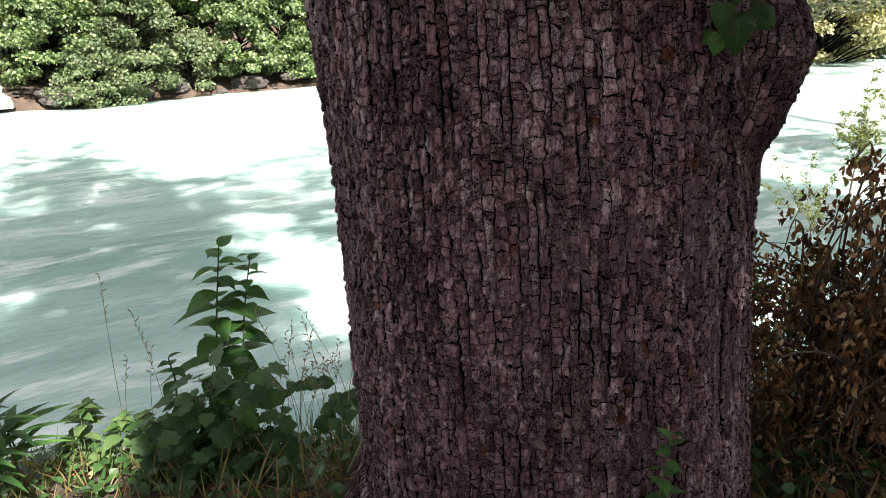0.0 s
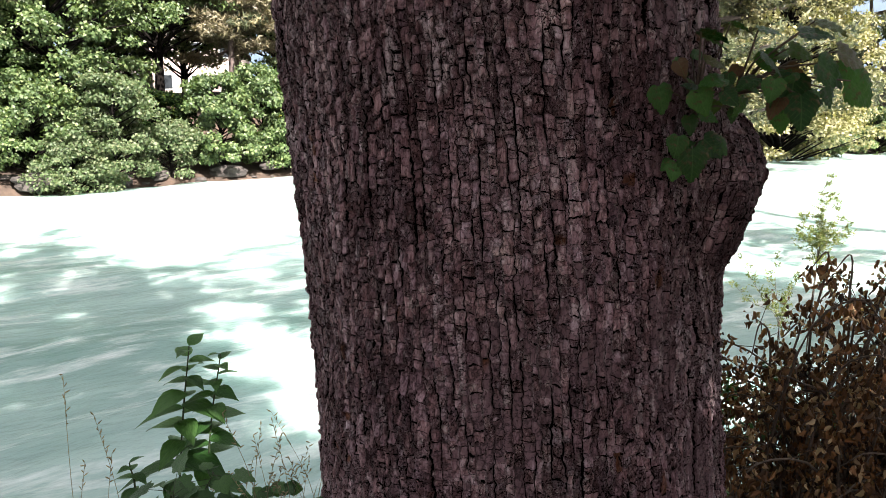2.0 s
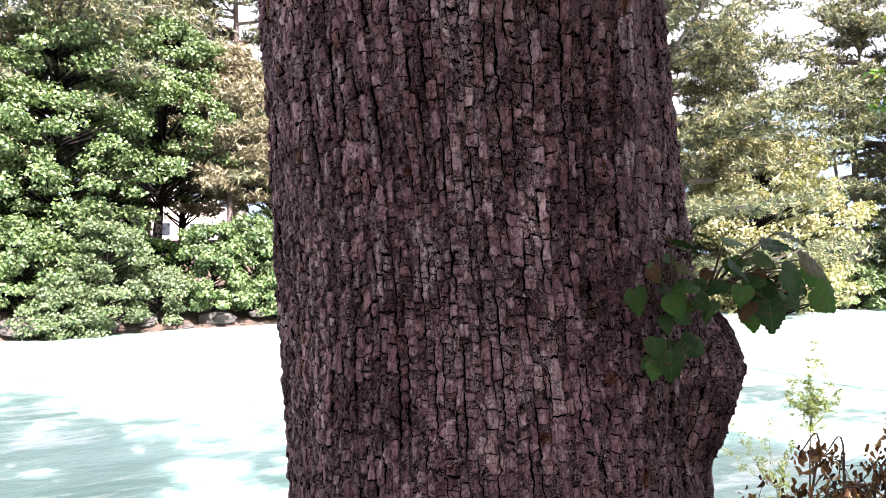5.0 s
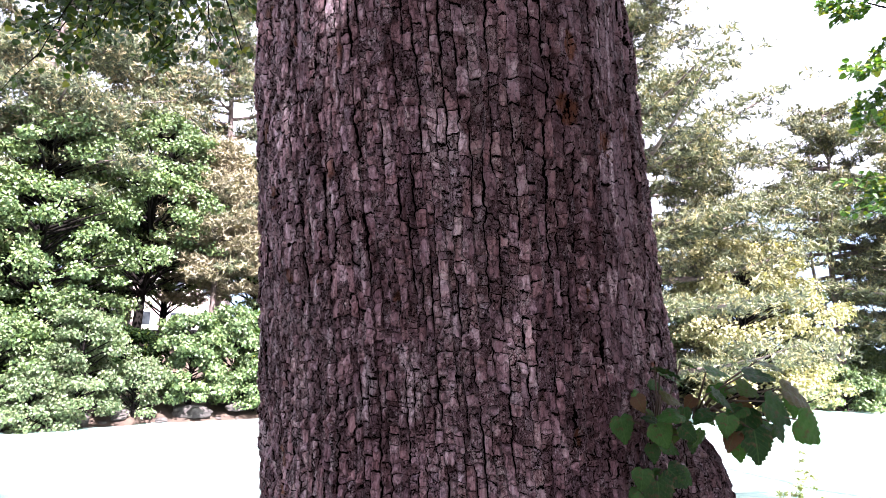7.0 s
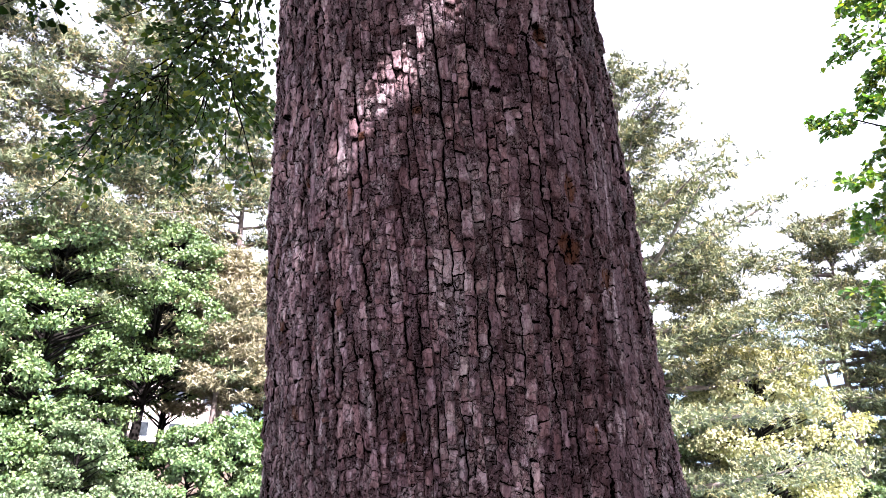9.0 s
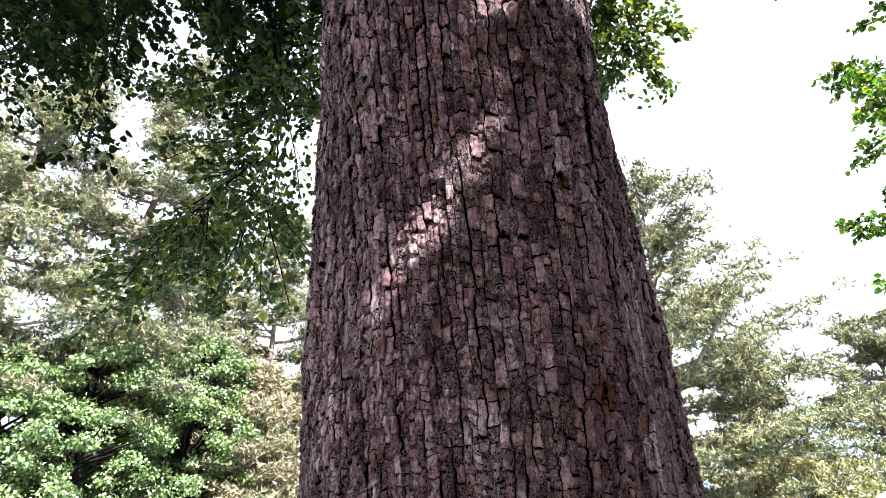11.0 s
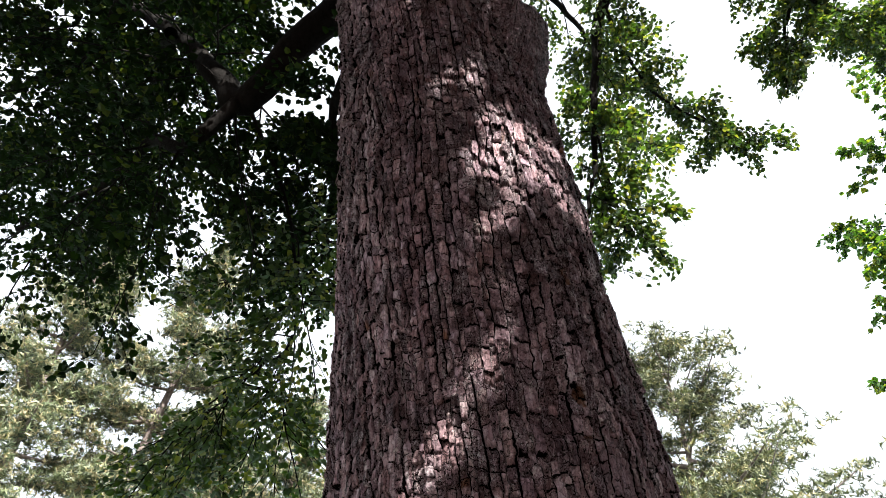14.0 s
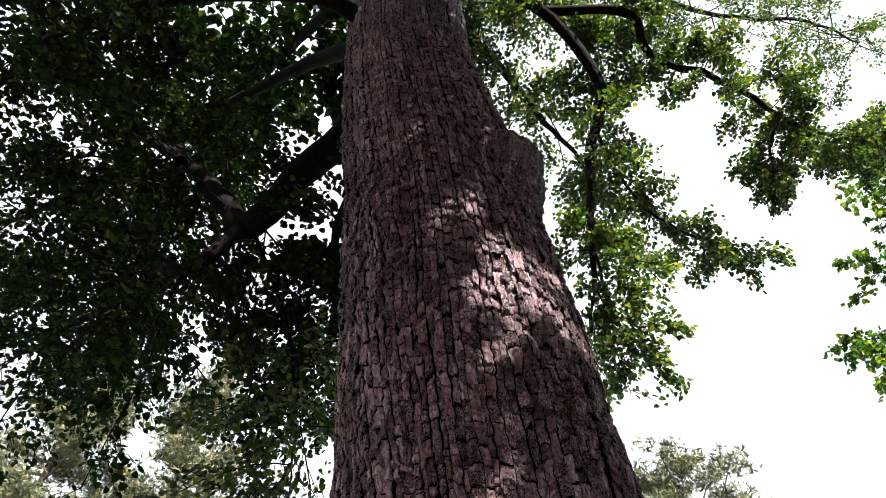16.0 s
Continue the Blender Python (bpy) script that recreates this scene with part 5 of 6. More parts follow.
# ---- shore rocks ----
def make_rock(x, y, size, seed, label, mat=None):
    r = np.random.default_rng(seed)
    bm = bmesh.new()
    bmesh.ops.create_icosphere(bm, subdivisions=3 if size > 0.2 else 2, radius=1)
    sx, sy, sz = size * r.uniform(0.8, 1.5), size * r.uniform(0.7, 1.1), size * r.uniform(0.45, 0.8)
    off = Vector(r.uniform(0, 50, 3))
    for v in bm.verts:
        n = noise.noise(v.co * 1.3 + off) * 0.4 + noise.noise(v.co * 2.9 + off) * 0.22 + abs(noise.noise(v.co * 6 + off)) * 0.12
        c = v.co * (1 + n)
        c = Vector((c.x, c.y, max(-0.7, min(0.8, c.z))))
        v.co = Vector((c.x * sx, c.y * sy, c.z * sz))
    me = bpy.data.meshes.new("rock")
    bm.to_mesh(me)
    bm.free()
    me.materials.append(mat or ROCK)
    ob = new("rock", me)
    ob.location = (x, y, max(float(ground_z(np.array(x), np.array(y))), WATER_Z) + 0.12 * sz)
    ob.rotation_euler = (0, 0, r.uniform(-0.4, 0.8))
    tagged(ob, label, "rock", "rocks along the far shore")


_r = np.random.default_rng(5)
for k in range(170):
    rx = -27 + 66 * _r.random()
    make_rock(rx, float(far_shore(rx)) + _r.uniform(-0.2, 0.7), 0.07 + 0.26 * _r.random() ** 2.0, 500 + k, "dark grey-brown rock at the waterline")
make_rock(-17.2, 23.4, 1.0, 160, "large flat white rock beside the rapids", SLAB)
for k, (rx, ry, sz) in enumerate(((-14.9, 25.0, 0.8), (-12.6, 26.7, 0.5), (-9.2, 29.7, 0.55), (-7.6, 30.8, 0.45))):
    make_rock(rx, ry, sz, 161 + k, "dark grey boulder beside the rapids")


# ---- leaves of the shoot on the burl ----
def single(name, shape, mat, parent, turn, at, size):
    """One leaf as an object of its own; alike leaves share a mesh."""
    key = (shape, mat.name)
    if key not in LEAF_MESHES:
        tv, tf = SHAPES[shape]
        ob = mesh_object(name, tv, tf, mat, parent, True)
        LEAF_MESHES[key] = ob.data
    else:
        ob = new(name, LEAF_MESHES[key])
        ob.parent = parent
    m = Matrix([[*turn[i], 0] for i in range(3)] + [[0, 0, 0, 1]])
    ob.matrix_basis = Matrix.Translation(at) @ m @ Matrix.Diagonal((size, size, size, 1))
    return ob


LEAF_MESHES = {}
SHAPES = {"heart": HEART, "lance": LANCE, "ovate": OVATE, "lobed": LOBED}


def leaf_at(shape, mat, parent, at, along, normal, size):
    return single("leaf", shape, mat, parent, bases(np.array([along]), np.array([normal]))[0], at, size)


def single_leaf_material(name, dark, light, through, odd=None, veins=False):
    """As leaf_material, but the colour varies from object to object, with veins and a browned margin here and there."""
    m, n, l, p = material(name)
    rnd = n.new("ShaderNodeObjectInfo").outputs["Random"]
    c = ramp(n, l, rnd, [(0.0, dark), (0.8, light), (0.95, odd or light)])
    c = mix(n, l, ramp(n, l, noise_node(n, l, 3.5, 5), [(0.56, (0, 0, 0)), (0.68, (0.8, 0.8, 0.8))]), c, (0.09, 0.05, 0.028)) if odd else c
    vein = noise_node(n, l, 7, 4, 0.5, (1, 4, 1))
    c = mix(n, l, 1.0, c, ramp(n, l, vein, [(0.3, (0.75, 0.78, 0.75)), (0.7, (1.25, 1.2, 1.2))]), "MULTIPLY")
    if veins:                                # midrib and slanting side veins, browned tip of the margin
        xyz = n.new("ShaderNodeSeparateXYZ")
        l.new(n.new("ShaderNodeTexCoord").outputs["Object"], xyz.inputs[0])
        side = sums(n, l, "ABSOLUTE", xyz.outputs["Y"], 0.0)
        run = sums(n, l, "FRACT", sums(n, l, "MULTIPLY", sums(n, l, "SUBTRACT", xyz.outputs["X"], sums(n, l, "MULTIPLY", side, 0.8)), 6.5), 0.0)
        line = sums(n, l, "MAXIMUM", scaled(n, l, run, 0.06, 0.14, 1.0, 0.0), scaled(n, l, side, 0.012, 0.03, 1.0, 0.0))
        c = mix(n, l, sums(n, l, "MULTIPLY", line, 0.3), c, (0.08, 0.16, 0.05))
        brown = sums(n, l, "MULTIPLY", scaled(n, l, side, 0.3, 0.5), scaled(n, l, noise_node(n, l, 2.3, 3), 0.5, 0.62))
        c = mix(n, l, brown, c, (0.13, 0.075, 0.04))
    l.new(c, p.inputs["Base Color"])
    p.inputs["Roughness"].default_value = 0.36 if veins else 0.45
    p.inputs["Specular IOR Level"].default_value = 0.2 if veins else 0.3
    bump(n, l, p, vein, 0.3, 0.02)
    tr = n.new("ShaderNodeBsdfTranslucent")
    l.new(mix(n, l, 1.0, c, (1.4, 1.6, 0.5), "MULTIPLY"), tr.inputs["Color"])
    ms = n.new("ShaderNodeMixShader")
    ms.inputs[0].default_value = through
    l.new(p.outputs[0], ms.inputs[1])
    l.new(tr.outputs[0], ms.inputs[2])
    l.new(ms.outputs[0], n["Material Output"].inputs["Surface"])
    return m


SHOOT_LEAF = single_leaf_material("glossy linden leaf", (0.009, 0.038, 0.009), (0.045, 0.125, 0.026), 0.25, (0.085, 0.04, 0.022), True)
WEED_LEAF = single_leaf_material("tall weed leaf", (0.03, 0.085, 0.022), (0.065, 0.145, 0.04), 0.3)
SAPLING_LEAF = single_leaf_material("shaded maple leaf", (0.022, 0.062, 0.02), (0.055, 0.12, 0.036), 0.3)
HERB_LEAF = single_leaf_material("light herb leaf", (0.045, 0.095, 0.028), (0.1, 0.16, 0.06), 0.35)


def make_shoot():
    """Short twigs on the burl with broad heart-shaped leaves: x, z and length of each leaf, and the way its tip hangs (degrees below the horizontal)."""
    global rng
    rng = np.random.default_rng(81)
    spots = [(0.468, 1.459, 0.042, 60), (0.526, 1.469, 0.054, 15), (0.449, 1.409, 0.065, 70), (0.496, 1.428, 0.04, 200), (0.513, 1.403, 0.065, 60), (0.532, 1.378, 0.048, 20), (0.524, 1.438, 0.058, 170), (0.559, 1.438, 0.04, 90),
             (0.557, 1.41, 0.048, 40), (0.545, 1.506, 0.058, 20), (0.531, 1.518, 0.063, 10), (0.598, 1.393, 0.05, 110), (0.603, 1.436, 0.054, 150), (0.634, 1.423, 0.052, 90), (0.639, 1.47, 0.069, 30), (0.672, 1.445, 0.058, 150),
             (0.691, 1.489, 0.058, 20), (0.69, 1.421, 0.081, 100), (0.697, 1.387, 0.081, 90), (0.735, 1.452, 0.085, 30), (0.787, 1.419, 0.085, 40), (0.752, 1.411, 0.052, 60), (0.79, 1.479, 0.085, 20), (0.739, 1.534, 0.075, 15),
             (0.692, 1.517, 0.065, 5), (0.57, 1.532, 0.04, 20), (0.613, 1.521, 0.052, 5), (0.468, 1.326, 0.05, 100), (0.504, 1.294, 0.079, 75), (0.475, 1.28, 0.044, 100), (0.556, 1.321, 0.065, 40), (0.654, 1.393, 0.054, 120)]
    shoot = new("leafy_shoot")
    shoot.parent = GREAT
    shoot["label"] = "leafy shoot with browned heart-shaped leaves"
    shoot.location = Vector((0.6, 1.36, 1.36)) - GREAT.location
    o = np.array((0.6, 1.36, 1.36))
    stems = Tubes()
    roots = [np.array((0.55, 1.33, 1.36)), np.array((0.64, 1.34, 1.42)), np.array((0.54, 1.32, 1.28))]
    spots += [(x + rng.normal(0, 0.02), z + rng.normal(-0.005, 0.02), q * 0.85, t + rng.normal(0, 35)) for x, z, q, t in spots if z < 1.5]
    for k, (x, z, size, turn) in enumerate(spots):
        c = np.array((x, (1.2 if k < 32 else 1.25) + rng.uniform(-0.03, 0.03), z))
        root = roots[0] if x < 0.6 and z > 1.35 else roots[1] if z > 1.35 else roots[2]
        a = radians(turn)
        along = unit(np.array((math.cos(a), -0.12, -math.sin(a))) + rng.normal(0, 0.08, 3))
        flat = z > 1.5                       # the upper leaves are seen nearly edge on
        nrm = unit(np.array((0, -0.22, 1.0) if flat else (0.05, -0.72, 0.7)) + rng.normal(0, 0.3, 3) * (1, 0.6, 1))
        size *= 0.84 if flat else 0.78 if k < 32 else 0.66
        base = c - along * size * 0.42
        stems.add(np.array([root, (root + base) / 2 + (0, -0.015, 0.02), base]) - o, (0.003, 0.0013), 4)
        leaf_at("heart", SHOOT_LEAF, shoot, base - o, along, nrm, size)
    tagged(stems.make("twig", TWIG, shoot), kind="stuff")


make_shoot()


# ---- plants of the near bank ----
def make_upright_weed(name, label, line, count, shape, mat, size, start=0.25, tilt=0.1, thick=0.006, seed=0, group="weeds on the near bank", category="weed"):
    """A leafy stem: leaves in turns up the stem, smaller towards the tip."""
    global rng
    rng = np.random.default_rng(seed)
    o = np.array(line[0])
    w = thing(name, tuple(o), label, category, group)
    p = curve(np.array(line) - o, 6)
    st = Tubes()
    st.add(p, (thick, thick * 0.4), 6)
    st.make("stem", STEM, w)
    for k in range(count):
        t = start + (1 - start) * k / (count - 1)
        c = np.array([np.interp(t, np.linspace(0, 1, len(p)), p[:, q]) for q in range(3)])
        a = k * 2.4 + rng.uniform(-0.4, 0.4)
        d = np.array((math.cos(a), math.sin(a), 0.0))
        rise = tilt + 0.5 * max(0, t - 0.8) / 0.2
        leaf_at(shape, mat, w, c, unit(d + (0, 0, rise)), unit(np.array((0, 0, 1.0)) - d * 0.1 + rng.normal(0, 0.15, 3)), size * (1.15 - 0.65 * max(0, t - 0.35) / 0.65) * rng.uniform(0.8, 1.15))
    return w


def base_at(x, y):
    return on_ground(x, y)


make_upright_weed("tall_weed", "tall green weed with long pointed leaves", [base_at(-1.16, 2.65), (-1.07, 2.65, -0.02), (-1.0, 2.65, 0.42)], 25, "ovate", WEED_LEAF, 0.21, 0.3, 0.08, seed=1)
make_upright_weed("tall_weed", "slender green weed stem beside the tall one", [base_at(-1.04, 2.68), (-0.95, 2.66, -0.02), (-0.87, 2.65, 0.38)], 21, "ovate", WEED_LEAF, 0.17, 0.35, 0.08, seed=2)
make_upright_weed("tall_weed", "short green weed with drooping leaves", [base_at(-1.23, 2.4), (-1.17, 2.4, -0.13), (-1.18, 2.4, 0.02)], 9, "ovate", WEED_LEAF, 0.12, 0.45, 0.1, seed=3)
make_upright_weed("foot_sprout", "small leafy sprout at the foot of the trunk", [base_at(0.42, 1.08), (0.405, 1.06, 0.3), (0.42, 1.05, 0.6)], 24, "ovate", WEED_LEAF, 0.06, 0.45, 0.3, 0.003, seed=4)
make_upright_weed("foot_sprout", "small dark sprout at the foot of the trunk", [base_at(0.36, 1.04), (0.37, 1.03, 0.25), (0.36, 1.02, 0.44)], 12, "ovate", SAPLING_LEAF, 0.07, 0.5, 0.3, 0.003, seed=5)
make_upright_weed("green_sapling", "green maple-leaved sapling behind the trunk", [base_at(1.0, 2.35), (1.02, 2.36, 0.2), (1.05, 2.36, 0.6)], 14, "lobed", WEED_LEAF, 0.13, 0.3, 0.1, 0.004, seed=6)
for k, (x, y, h) in enumerate(((-1.42, 1.7, 0.24), (-1.38, 1.6, 0.13), (-1.47, 1.66, 0.30), (-1.4, 1.74, 0.02))):
    make_upright_weed("narrow_weed", "weed with narrow lance-shaped leaves", [base_at(x, y), (x, y, 0.12), (x + 0.02, y, h)], 15, "lance", WEED_LEAF, 0.18, 0.35, 0.5, 0.004, seed=10 + k)
for k, (x, y, h) in enumerate(((-1.35, 2.0, 0.14), (-1.22, 2.0, 0.09), (-1.46, 2.05, -0.02), (-1.29, 1.98, -0.02), (-1.13, 2.0, 0.02), (-1.4, 2.1, 0.06), (-1.2, 2.1, 0.03))):
    make_upright_weed("pale_herb", "low herb with pale green oval leaves", [base_at(x, y), (x + 0.02, y, h - 0.13), (x + 0.05, y, h - 0.08)], 17, "ovate", HERB_LEAF, 0.075, 0.3, 0.25, 0.003, seed=20 + k)


def make_sapling(at, label, seed, stems, leaves, spread, low, high, size):
    """A low maple sapling: several thin stems with lobed leaves on stalks."""
    global rng
    rng = np.random.default_rng(seed)
    w = thing("maple_sapling", at, label, "sapling", "weeds on the near bank")
    st = Tubes()
    for k in range(stems):
        a = rng.uniform(0, 2 * np.pi)
        z = rng.uniform(low, high) - at[2]
        tip = np.array((spread * math.cos(a) * rng.random(), spread * 0.6 * math.sin(a) * rng.random(), z))
        l = curve([(0.02 * math.cos(a), 0.02 * math.sin(a), -0.02), tip * (0.5, 0.5, 0.6), tip], 5)
        st.add(l, (0.004, 0.002), 5)
        for j in range(leaves):
            t = rng.uniform(0.5, 1.0)
            c = np.array([np.interp(t, np.linspace(0, 1, len(l)), l[:, q]) for q in range(3)])
            d = unit(np.array((*rng.normal(0, 1, 2), rng.uniform(-0.1, 0.3))))
            e = c + d * rng.uniform(0.04, 0.1)
            st.add([c, e], (0.0015, 0.001), 3)
            leaf_at("lobed", SAPLING_LEAF, w, e, unit(d + (0, 0, -0.35)), unit(np.array((0, -0.3, 1)) + rng.normal(0, 0.25, 3)), size * rng.uniform(0.7, 1.25))
    tagged(st.make("stem", STEM, w), kind="stuff")


make_sapling(base_at(-0.88, 2.02), "dark green maple sapling with broad lobed leaves", 31, 15, 10, 0.40, -0.2, 0.14, 0.07)
make_sapling(base_at(-0.74, 1.95), "shaded low maple sapling in the undergrowth", 32, 13, 9, 0.34, -0.3, 0.0, 0.066)


def make_stalks():
    """Dry grass stalks with loose seed heads."""
    global rng
    rng = np.random.default_rng(41)
    for k in range(30):
        x, y = rng.uniform(-0.75, -0.4), rng.uniform(2.15, 2.6)
        if k > 24:
            x, y = rng.uniform(-1.5, -1.1), rng.uniform(2.1, 2.5)
        o = base_at(x, y)
        w = thing("grass_stalk", o, "thin dry grass stalk with a loose seed head", "grass", "grass stalks on the bank")
        h = rng.uniform(0.4, 0.75)
        b = rng.normal(0, 0.10, 2)
        l = curve([(0, 0, -0.02), (b[0] * 0.3, b[1] * 0.3, h * 0.55), (b[0], b[1], h)], 5)
        st = Tubes()
        st.add(l, (0.0016, 0.0007), 4)
        st.make("stalk", STRAW, w)
        hd = Tubes()
        for j in range(9):
            t = 0.75 + 0.25 * j / 8
            c = np.array([np.interp(t, np.linspace(0, 1, len(l)), l[:, q]) for q in range(3)])
            e = c + unit(np.array((*rng.normal(0, 1, 2), 0.9))) * 0.022
            hd.add([c, (c + e) / 2, e], (0.0008, 0.003, 0.0006), 4)
        hd.make("seed_head", STRAW, w)


make_stalks()


def make_trailing(points, label, seed, count=12, size=0.06):
    global rng
    rng = np.random.default_rng(seed)
    o = np.array(points[0])
    w = thing("trailing_shoot", tuple(o), label, "shoot", "weeds on the near bank")
    l = curve(np.array(points) - o, 6)
    st = Tubes()
    st.add(l, (0.003, 0.001), 5)
    st.make("stem", STEM, w)
    for k in range(count):
        t = 0.25 + 0.75 * k / (count - 1)
        c = np.array([np.interp(t, np.linspace(0, 1, len(l)), l[:, q]) for q in range(3)])
        d = unit(np.array((0.5 * (-1) ** k, rng.uniform(-0.4, 0.4), rng.uniform(-0.3, 0.6))))
        leaf_at("heart", SAPLING_LEAF, w, c, d, unit(np.array((0, -0.5, 0.8)) + rng.normal(0, 0.2, 3)), size * rng.uniform(0.7, 1.2))


make_trailing([base_at(-0.82, 2.45), (-0.74, 2.5, -0.23), (-0.64, 2.5, -0.17), (-0.55, 2.5, -0.16)], "thin trailing shoot with small round leaves", 51)
make_trailing([base_at(-0.62, 2.28), (-0.53, 2.3, -0.21), (-0.46, 2.3, -0.13), (-0.4, 2.3, -0.1)], "thin shoot with small leaves by the trunk", 52)
make_trailing([base_at(-0.4, 1.95), (-0.42, 2.05, -0.08), (-0.36, 2.15, -0.05), (-0.27, 2.2, -0.06)], "low shoot with small leaves by the root", 53, 9)


def make_dead_shrub():
    """A cut shrub: arching bare twigs that carry crumpled brown leaves."""
    global rng
    rng = np.random.default_rng(61)
    o = base_at(1.55, 2.0)
    w = thing("dead_shrub", o, "withered shrub with crumpled brown leaves beside the trunk", "shrub")
    tw, p, al = Tubes(), [], []
    for k in range(190):
        a = rng.uniform(0, 2 * np.pi)
        reach, h = rng.uniform(0.15, 0.62), (0.86 + 0.24 * math.cos(a)) * rng.random() ** 1.05 + 0.02
        b = np.array((rng.normal(0, 0.22), rng.normal(0, 0.12), 0.0))
        tip = b + (reach * math.cos(a), reach * 0.6 * math.sin(a), h)
        if tip[0] + o[0] < 0.93:
            tip[0] = 0.93 - o[0] + rng.uniform(0, 0.1)
        l = curve([b - (0, 0, 0.03), b * 0.6 + tip * (0.35, 0.35, 0.8), tip, tip + (0.1 * math.cos(a), 0.06 * math.sin(a), rng.uniform(-0.16, 0.05))], 4)
        tw.add(l, (0.0055, 0.0018), 5)
        for j in range(rng.integers(5, 10)):
            t = rng.uniform(0.25, 1.0)
            c = np.array([np.interp(t, np.linspace(0, 1, len(l)), l[:, q]) for q in range(3)])
            e = c + unit(rng.normal(0, 1, 3)) * rng.uniform(0.04, 0.14)
            tw.add([c, e], (0.0018, 0.0009), 3)
            m = rng.integers(6, 15)
            p.append(np.repeat(e[None], m, 0) + rng.normal(0, 0.017, (m, 3)) * (1, 1, 1.4))
            al.append(unit(rng.normal(0, 0.45, (m, 3)) + (0, 0, -1.0)))
    # bare arching canes that end in hanging bunches of large leaves
    bunch = ((1.22, 2.1, 0.63), (1.29, 2.1, 0.87), (1.32, 2.1, 0.74), (1.37, 2.1, 0.86), (1.4, 2.1, 0.71), (1.19, 2.1, 0.53), (1.45, 2.1, 0.57), (1.35, 2.1, 0.51), (1.5, 2.1, 0.78))
    for tip in bunch:
        t3 = np.array(tip) - o
        l = curve([(0.1 * rng.normal(), 0.05, -0.03), t3 * (1.25, 0.8, 0.6) + (0.1, 0, 0), t3 + (0.06, 0, 0.035), t3], 6)
        tw.add(l, (0.006, 0.002), 5)
        p.append(t3 + rng.normal(0, 0.026, (13, 3)) * (1, 1, 0.8) - (0, 0, 0.02))
        al.append(unit(rng.normal(0, 0.4, (13, 3)) + (0, 0, -1.0)))
    big = sum(len(q) for q in p) - 13 * len(bunch)
    tagged(tw.make("twig", TWIG, w), kind="stuff")
    p, al = np.concatenate(p), np.concatenate(al)
    curl = (np.array([(0, 0.0, 0), (0.15, 0.15, 0.22), (0.5, 0.17, 0.34), (0.8, 0.1, 0.02), (1, 0.06, -0.3), (0.8, -0.12, 0.2), (0.45, -0.2, 0.26), (0.12, -0.14, 0.2), (0.5, 0.02, -0.1)]),
            np.array([(8, 0, 1), (8, 1, 2), (8, 2, 3), (8, 3, 4), (8, 4, 5), (8, 5, 6), (8, 6, 7), (8, 7, 0)]))
    v, f = scatter(curl, bases(al, rand_dirs(len(p))), p, rng.uniform(0.013, 0.036, len(p)) * np.where(np.arange(len(p)) < big, 1.0, 1.35))
    tagged(mesh_object("foliage", v, f, DEAD, w, True, "crumpled brown leaves"), kind="stuff")


make_dead_shrub()


def make_light_shrub(at, label, seed, tips, count, size, mat, fork=None):
    """Thin upright twigs set with small pale leaves."""
    global rng
    rng = np.random.default_rng(seed)
    o = np.array(at)
    w = thing("green_shrub", tuple(o), label, "shrub", "green shrubs on the bank")
    tw, p, al = Tubes(), [], []
    for tip in tips:
        t3 = np.array(tip) - o
        l = curve([(rng.normal(0, 0.04), rng.normal(0, 0.04), -0.03), t3 * (0.5, 0.5, 0.6) + rng.normal(0, 0.03, 3), t3], 6)
        if fork:
            k3 = np.array(fork) - o
            l = curve([(0, 0, -0.03), k3 * (0.7, 0.7, 0.5), k3, k3 * 0.45 + t3 * 0.55 + rng.normal(0, 0.012, 3), t3], 6)
        tw.add(l, (0.0022, 0.0009) if fork else (0.004, 0.0012), 5)
        for j in range(9):
            s = (0.5 if fork else 0.45) + (0.5 if fork else 0.55) * j / 8
            c = np.array([np.interp(s, np.linspace(0, 1, len(l)), l[:, q]) for q in range(3)])
            d = unit(rng.normal(0, 1, 3) * (1, 1, 0.4) + (0, 0, 0.35))
            e = c + d * rng.uniform(0.05, 0.13) * (1.3 - s) * min(1.6, size / 0.014)
            tw.add([c, e], (0.0012, 0.0007), 3)
            m = count
            p.append(c + np.outer(rng.random(m), e - c) * 1.05 + rng.normal(0, 0.008, (m, 3)))
            al.append(unit(d + rng.normal(0, 0.7, (m, 3))))
    tagged(tw.make("twig", TWIG, w), kind="stuff")
    p, al = np.concatenate(p), np.concatenate(al)
    v, f = scatter(SLIM, bases(al, rand_dirs(len(p), 1.0, 0.5)), p, size * rng.uniform(0.6, 1.3, len(p)))
    tagged(mesh_object("foliage", v, f, mat, w, False), kind="stuff")


make_light_shrub(base_at(2.68, 4.35), "thin shrub with small yellow-green leaves over the water", 71, [(2.72, 4.4, 0.96), (2.57, 4.4, 0.66), (2.56, 4.4, 0.56), (2.84, 4.4, 0.76), (2.77, 4.4, 0.6), (2.66, 4.36, 0.72), (2.9, 4.4, 0.62), (2.7, 4.35, 0.82)], 46, 0.022, SUNNY, (2.72, 4.4, 0.36))
make_light_shrub(base_at(2.48, 4.35), "sparse shrub twigs with small pale leaves", 72, [(2.18, 4.4, 0.38), (2.42, 4.4, 0.38), (2.14, 4.4, 0.2), (2.33, 4.4, 0.14), (2.61, 4.4, 0.26), (2.55, 4.4, 0.15)], 28, 0.021, SUNNY, (2.5, 4.4, -0.12))
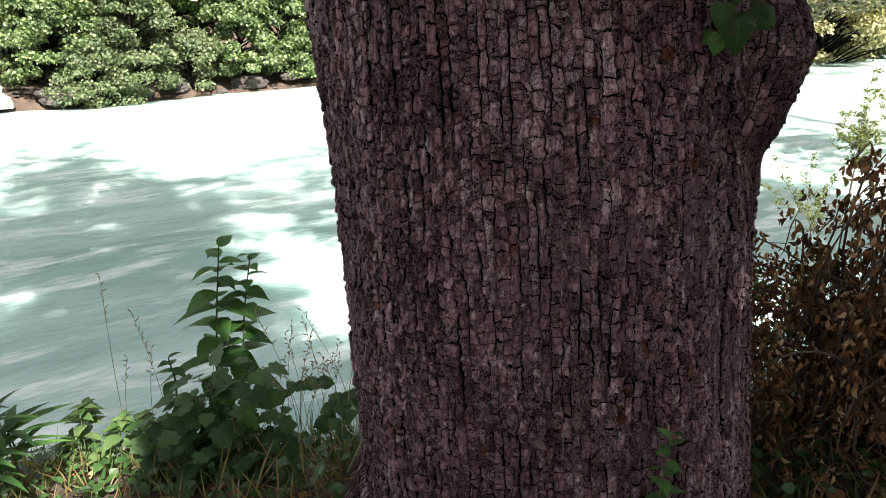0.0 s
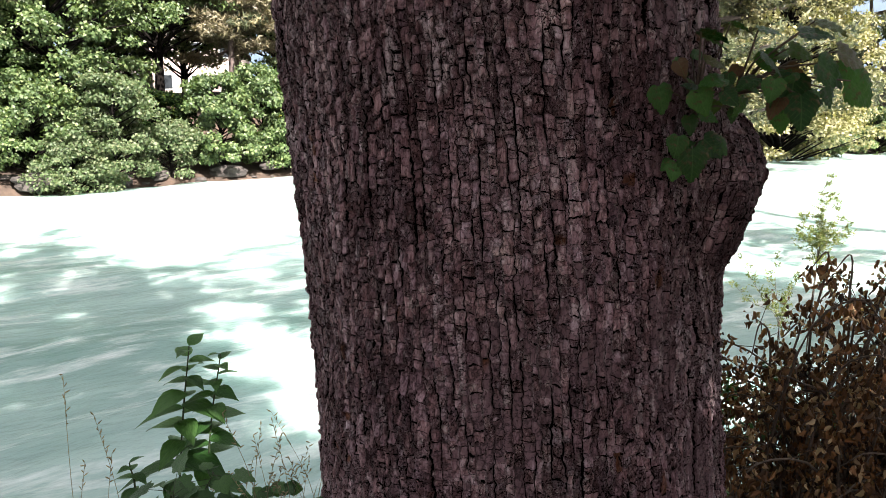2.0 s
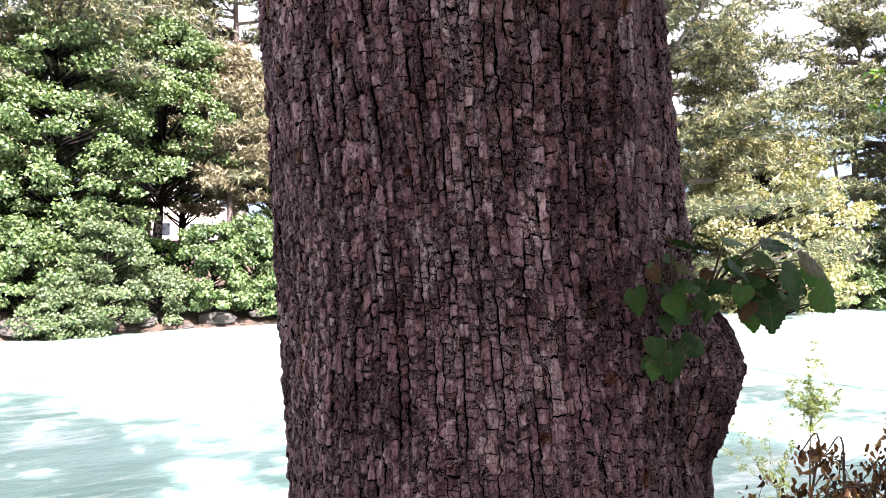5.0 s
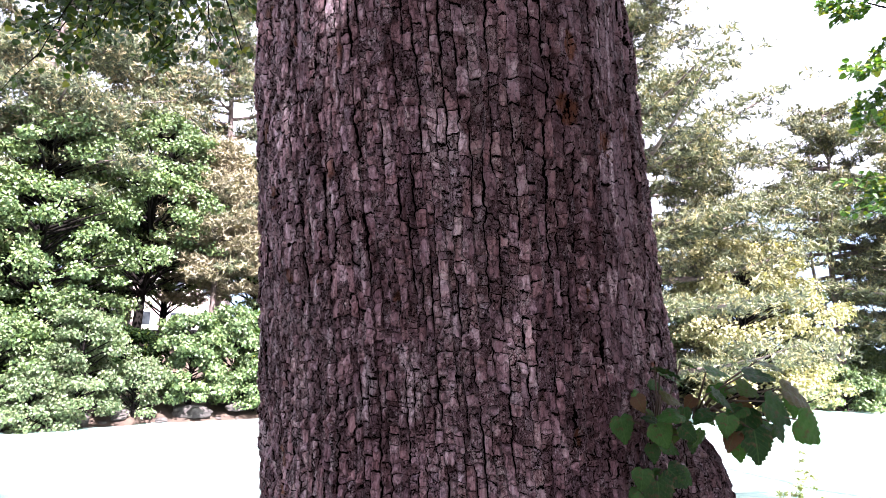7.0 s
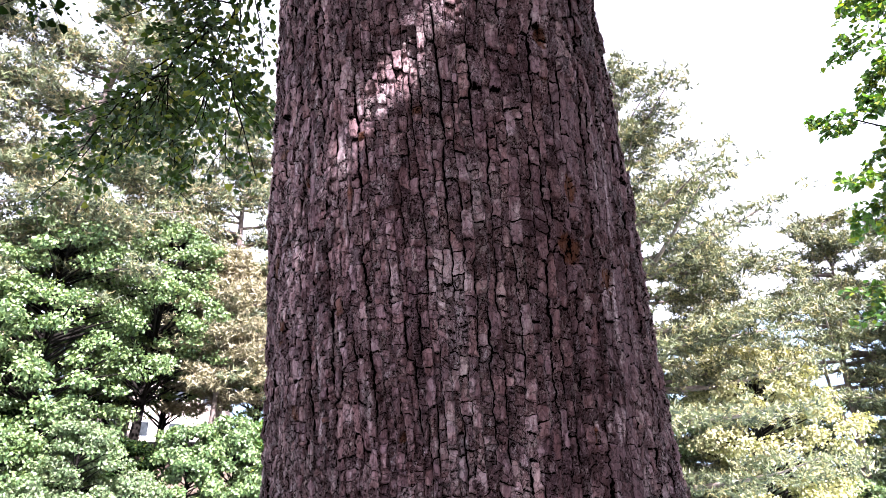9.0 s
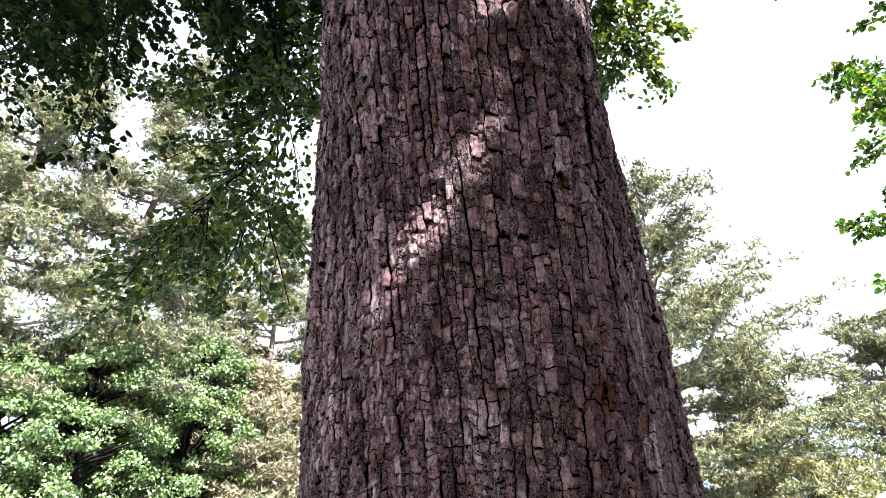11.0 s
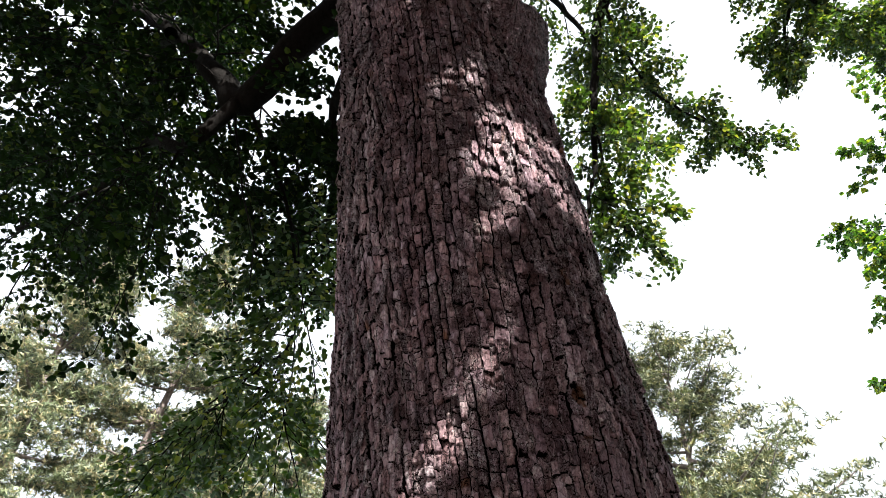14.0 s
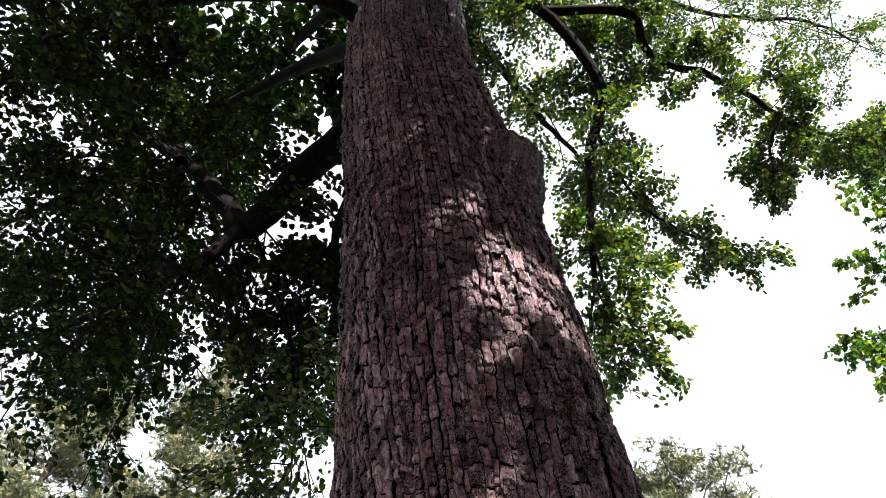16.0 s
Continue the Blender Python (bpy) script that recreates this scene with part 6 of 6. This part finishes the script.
make_light_shrub(base_at(1.35, 2.4), "dark green low shrub under the withered one", 73, [(1.2, 2.36, 0.36), (1.3, 2.36, 0.42), (1.42, 2.36, 0.4), (1.12, 2.3, 0.2), (1.5, 2.3, 0.3), (1.62, 2.3, 0.26)], 12, 0.05, WEED)
make_light_shrub(base_at(1.75, 1.6), "green leafy shrub in front of the withered one", 74, [(1.62, 1.5, 0.12), (1.78, 1.5, 0.18), (1.9, 1.6, 0.22), (1.7, 1.45, 0.0)], 12, 0.05, WEED)


def make_ground_cover():
    """Grass, small herbs and fallen leaves on the near bank."""
    global rng
    rng = np.random.default_rng(91)
    n = 15000
    x, y = rng.uniform(-2.4, 3.0, n), rng.uniform(0.6, 3.8, n)
    cx, cy, r = trunk_at(0.0)
    ok = (np.hypot(x - cx, y - cy) > r + 0.03) & (y < near_shore(x) - 0.25)
    x, y = x[ok], y[ok]
    p = np.stack([x, y, ground_z(x, y) - 0.005], -1)
    a = unit(rng.normal(0, 0.5, p.shape) + (0, 0, 1.0))
    v, f = scatter(GRASSY, bases(a, rng.normal(size=p.shape)), p, rng.uniform(0.06, 0.2, len(p)) * np.where((x > -0.85) & (x < -0.2) & (y > 1.7), 1.15, 1.0))
    tagged(mesh_object("grass", v, f, GRASS), "short green grass with dry blades on the bank", "grass", kind="stuff")
    n = 7000
    x, y = rng.uniform(-2.2, 2.4, n), rng.uniform(0.9, 3.4, n)
    ok = (np.hypot(x - cx, y - cy) > r + 0.05) & (y < near_shore(x) - 0.3)
    x, y = x[ok], y[ok]
    p = np.stack([x, y, ground_z(x, y) + 0.01 + 0.17 * rng.random(len(x)) ** 1.5 * (0.6 + 0.4 * wobble(x * 2.5, y * 2.5, 8, 2))], -1)
    a = unit(rng.normal(0, 1, p.shape) * (1, 1, 0.3))
    v, f = scatter(BROAD, bases(a, rand_dirs(len(p), 1.2, 0.5)), p, rng.uniform(0.018, 0.05, len(p)))
    tagged(mesh_object("low_herbs", v, f, WEED), "low leafy herbs covering the bank", "herbs", kind="stuff")
    n = 1500
    x, y = rng.uniform(-2.4, 2.6, n), rng.uniform(0.4, 3.4, n)
    ok = (np.hypot(x - cx, y - cy) > r + 0.02) & (y < near_shore(x) - 0.3)
    x, y = x[ok], y[ok]
    p = np.stack([x, y, ground_z(x, y) + 0.008], -1)
    v, f = scatter(BROAD, bases(rng.normal(size=p.shape) * (1, 1, 0.1), rand_dirs(len(p), 1.5, 0.4)), p, rng.uniform(0.03, 0.07, len(p)))
    tagged(mesh_object("fallen_leaves", v, f, DEAD), "dry brown fallen leaves on the bank", "leaves", kind="stuff")


make_ground_cover()
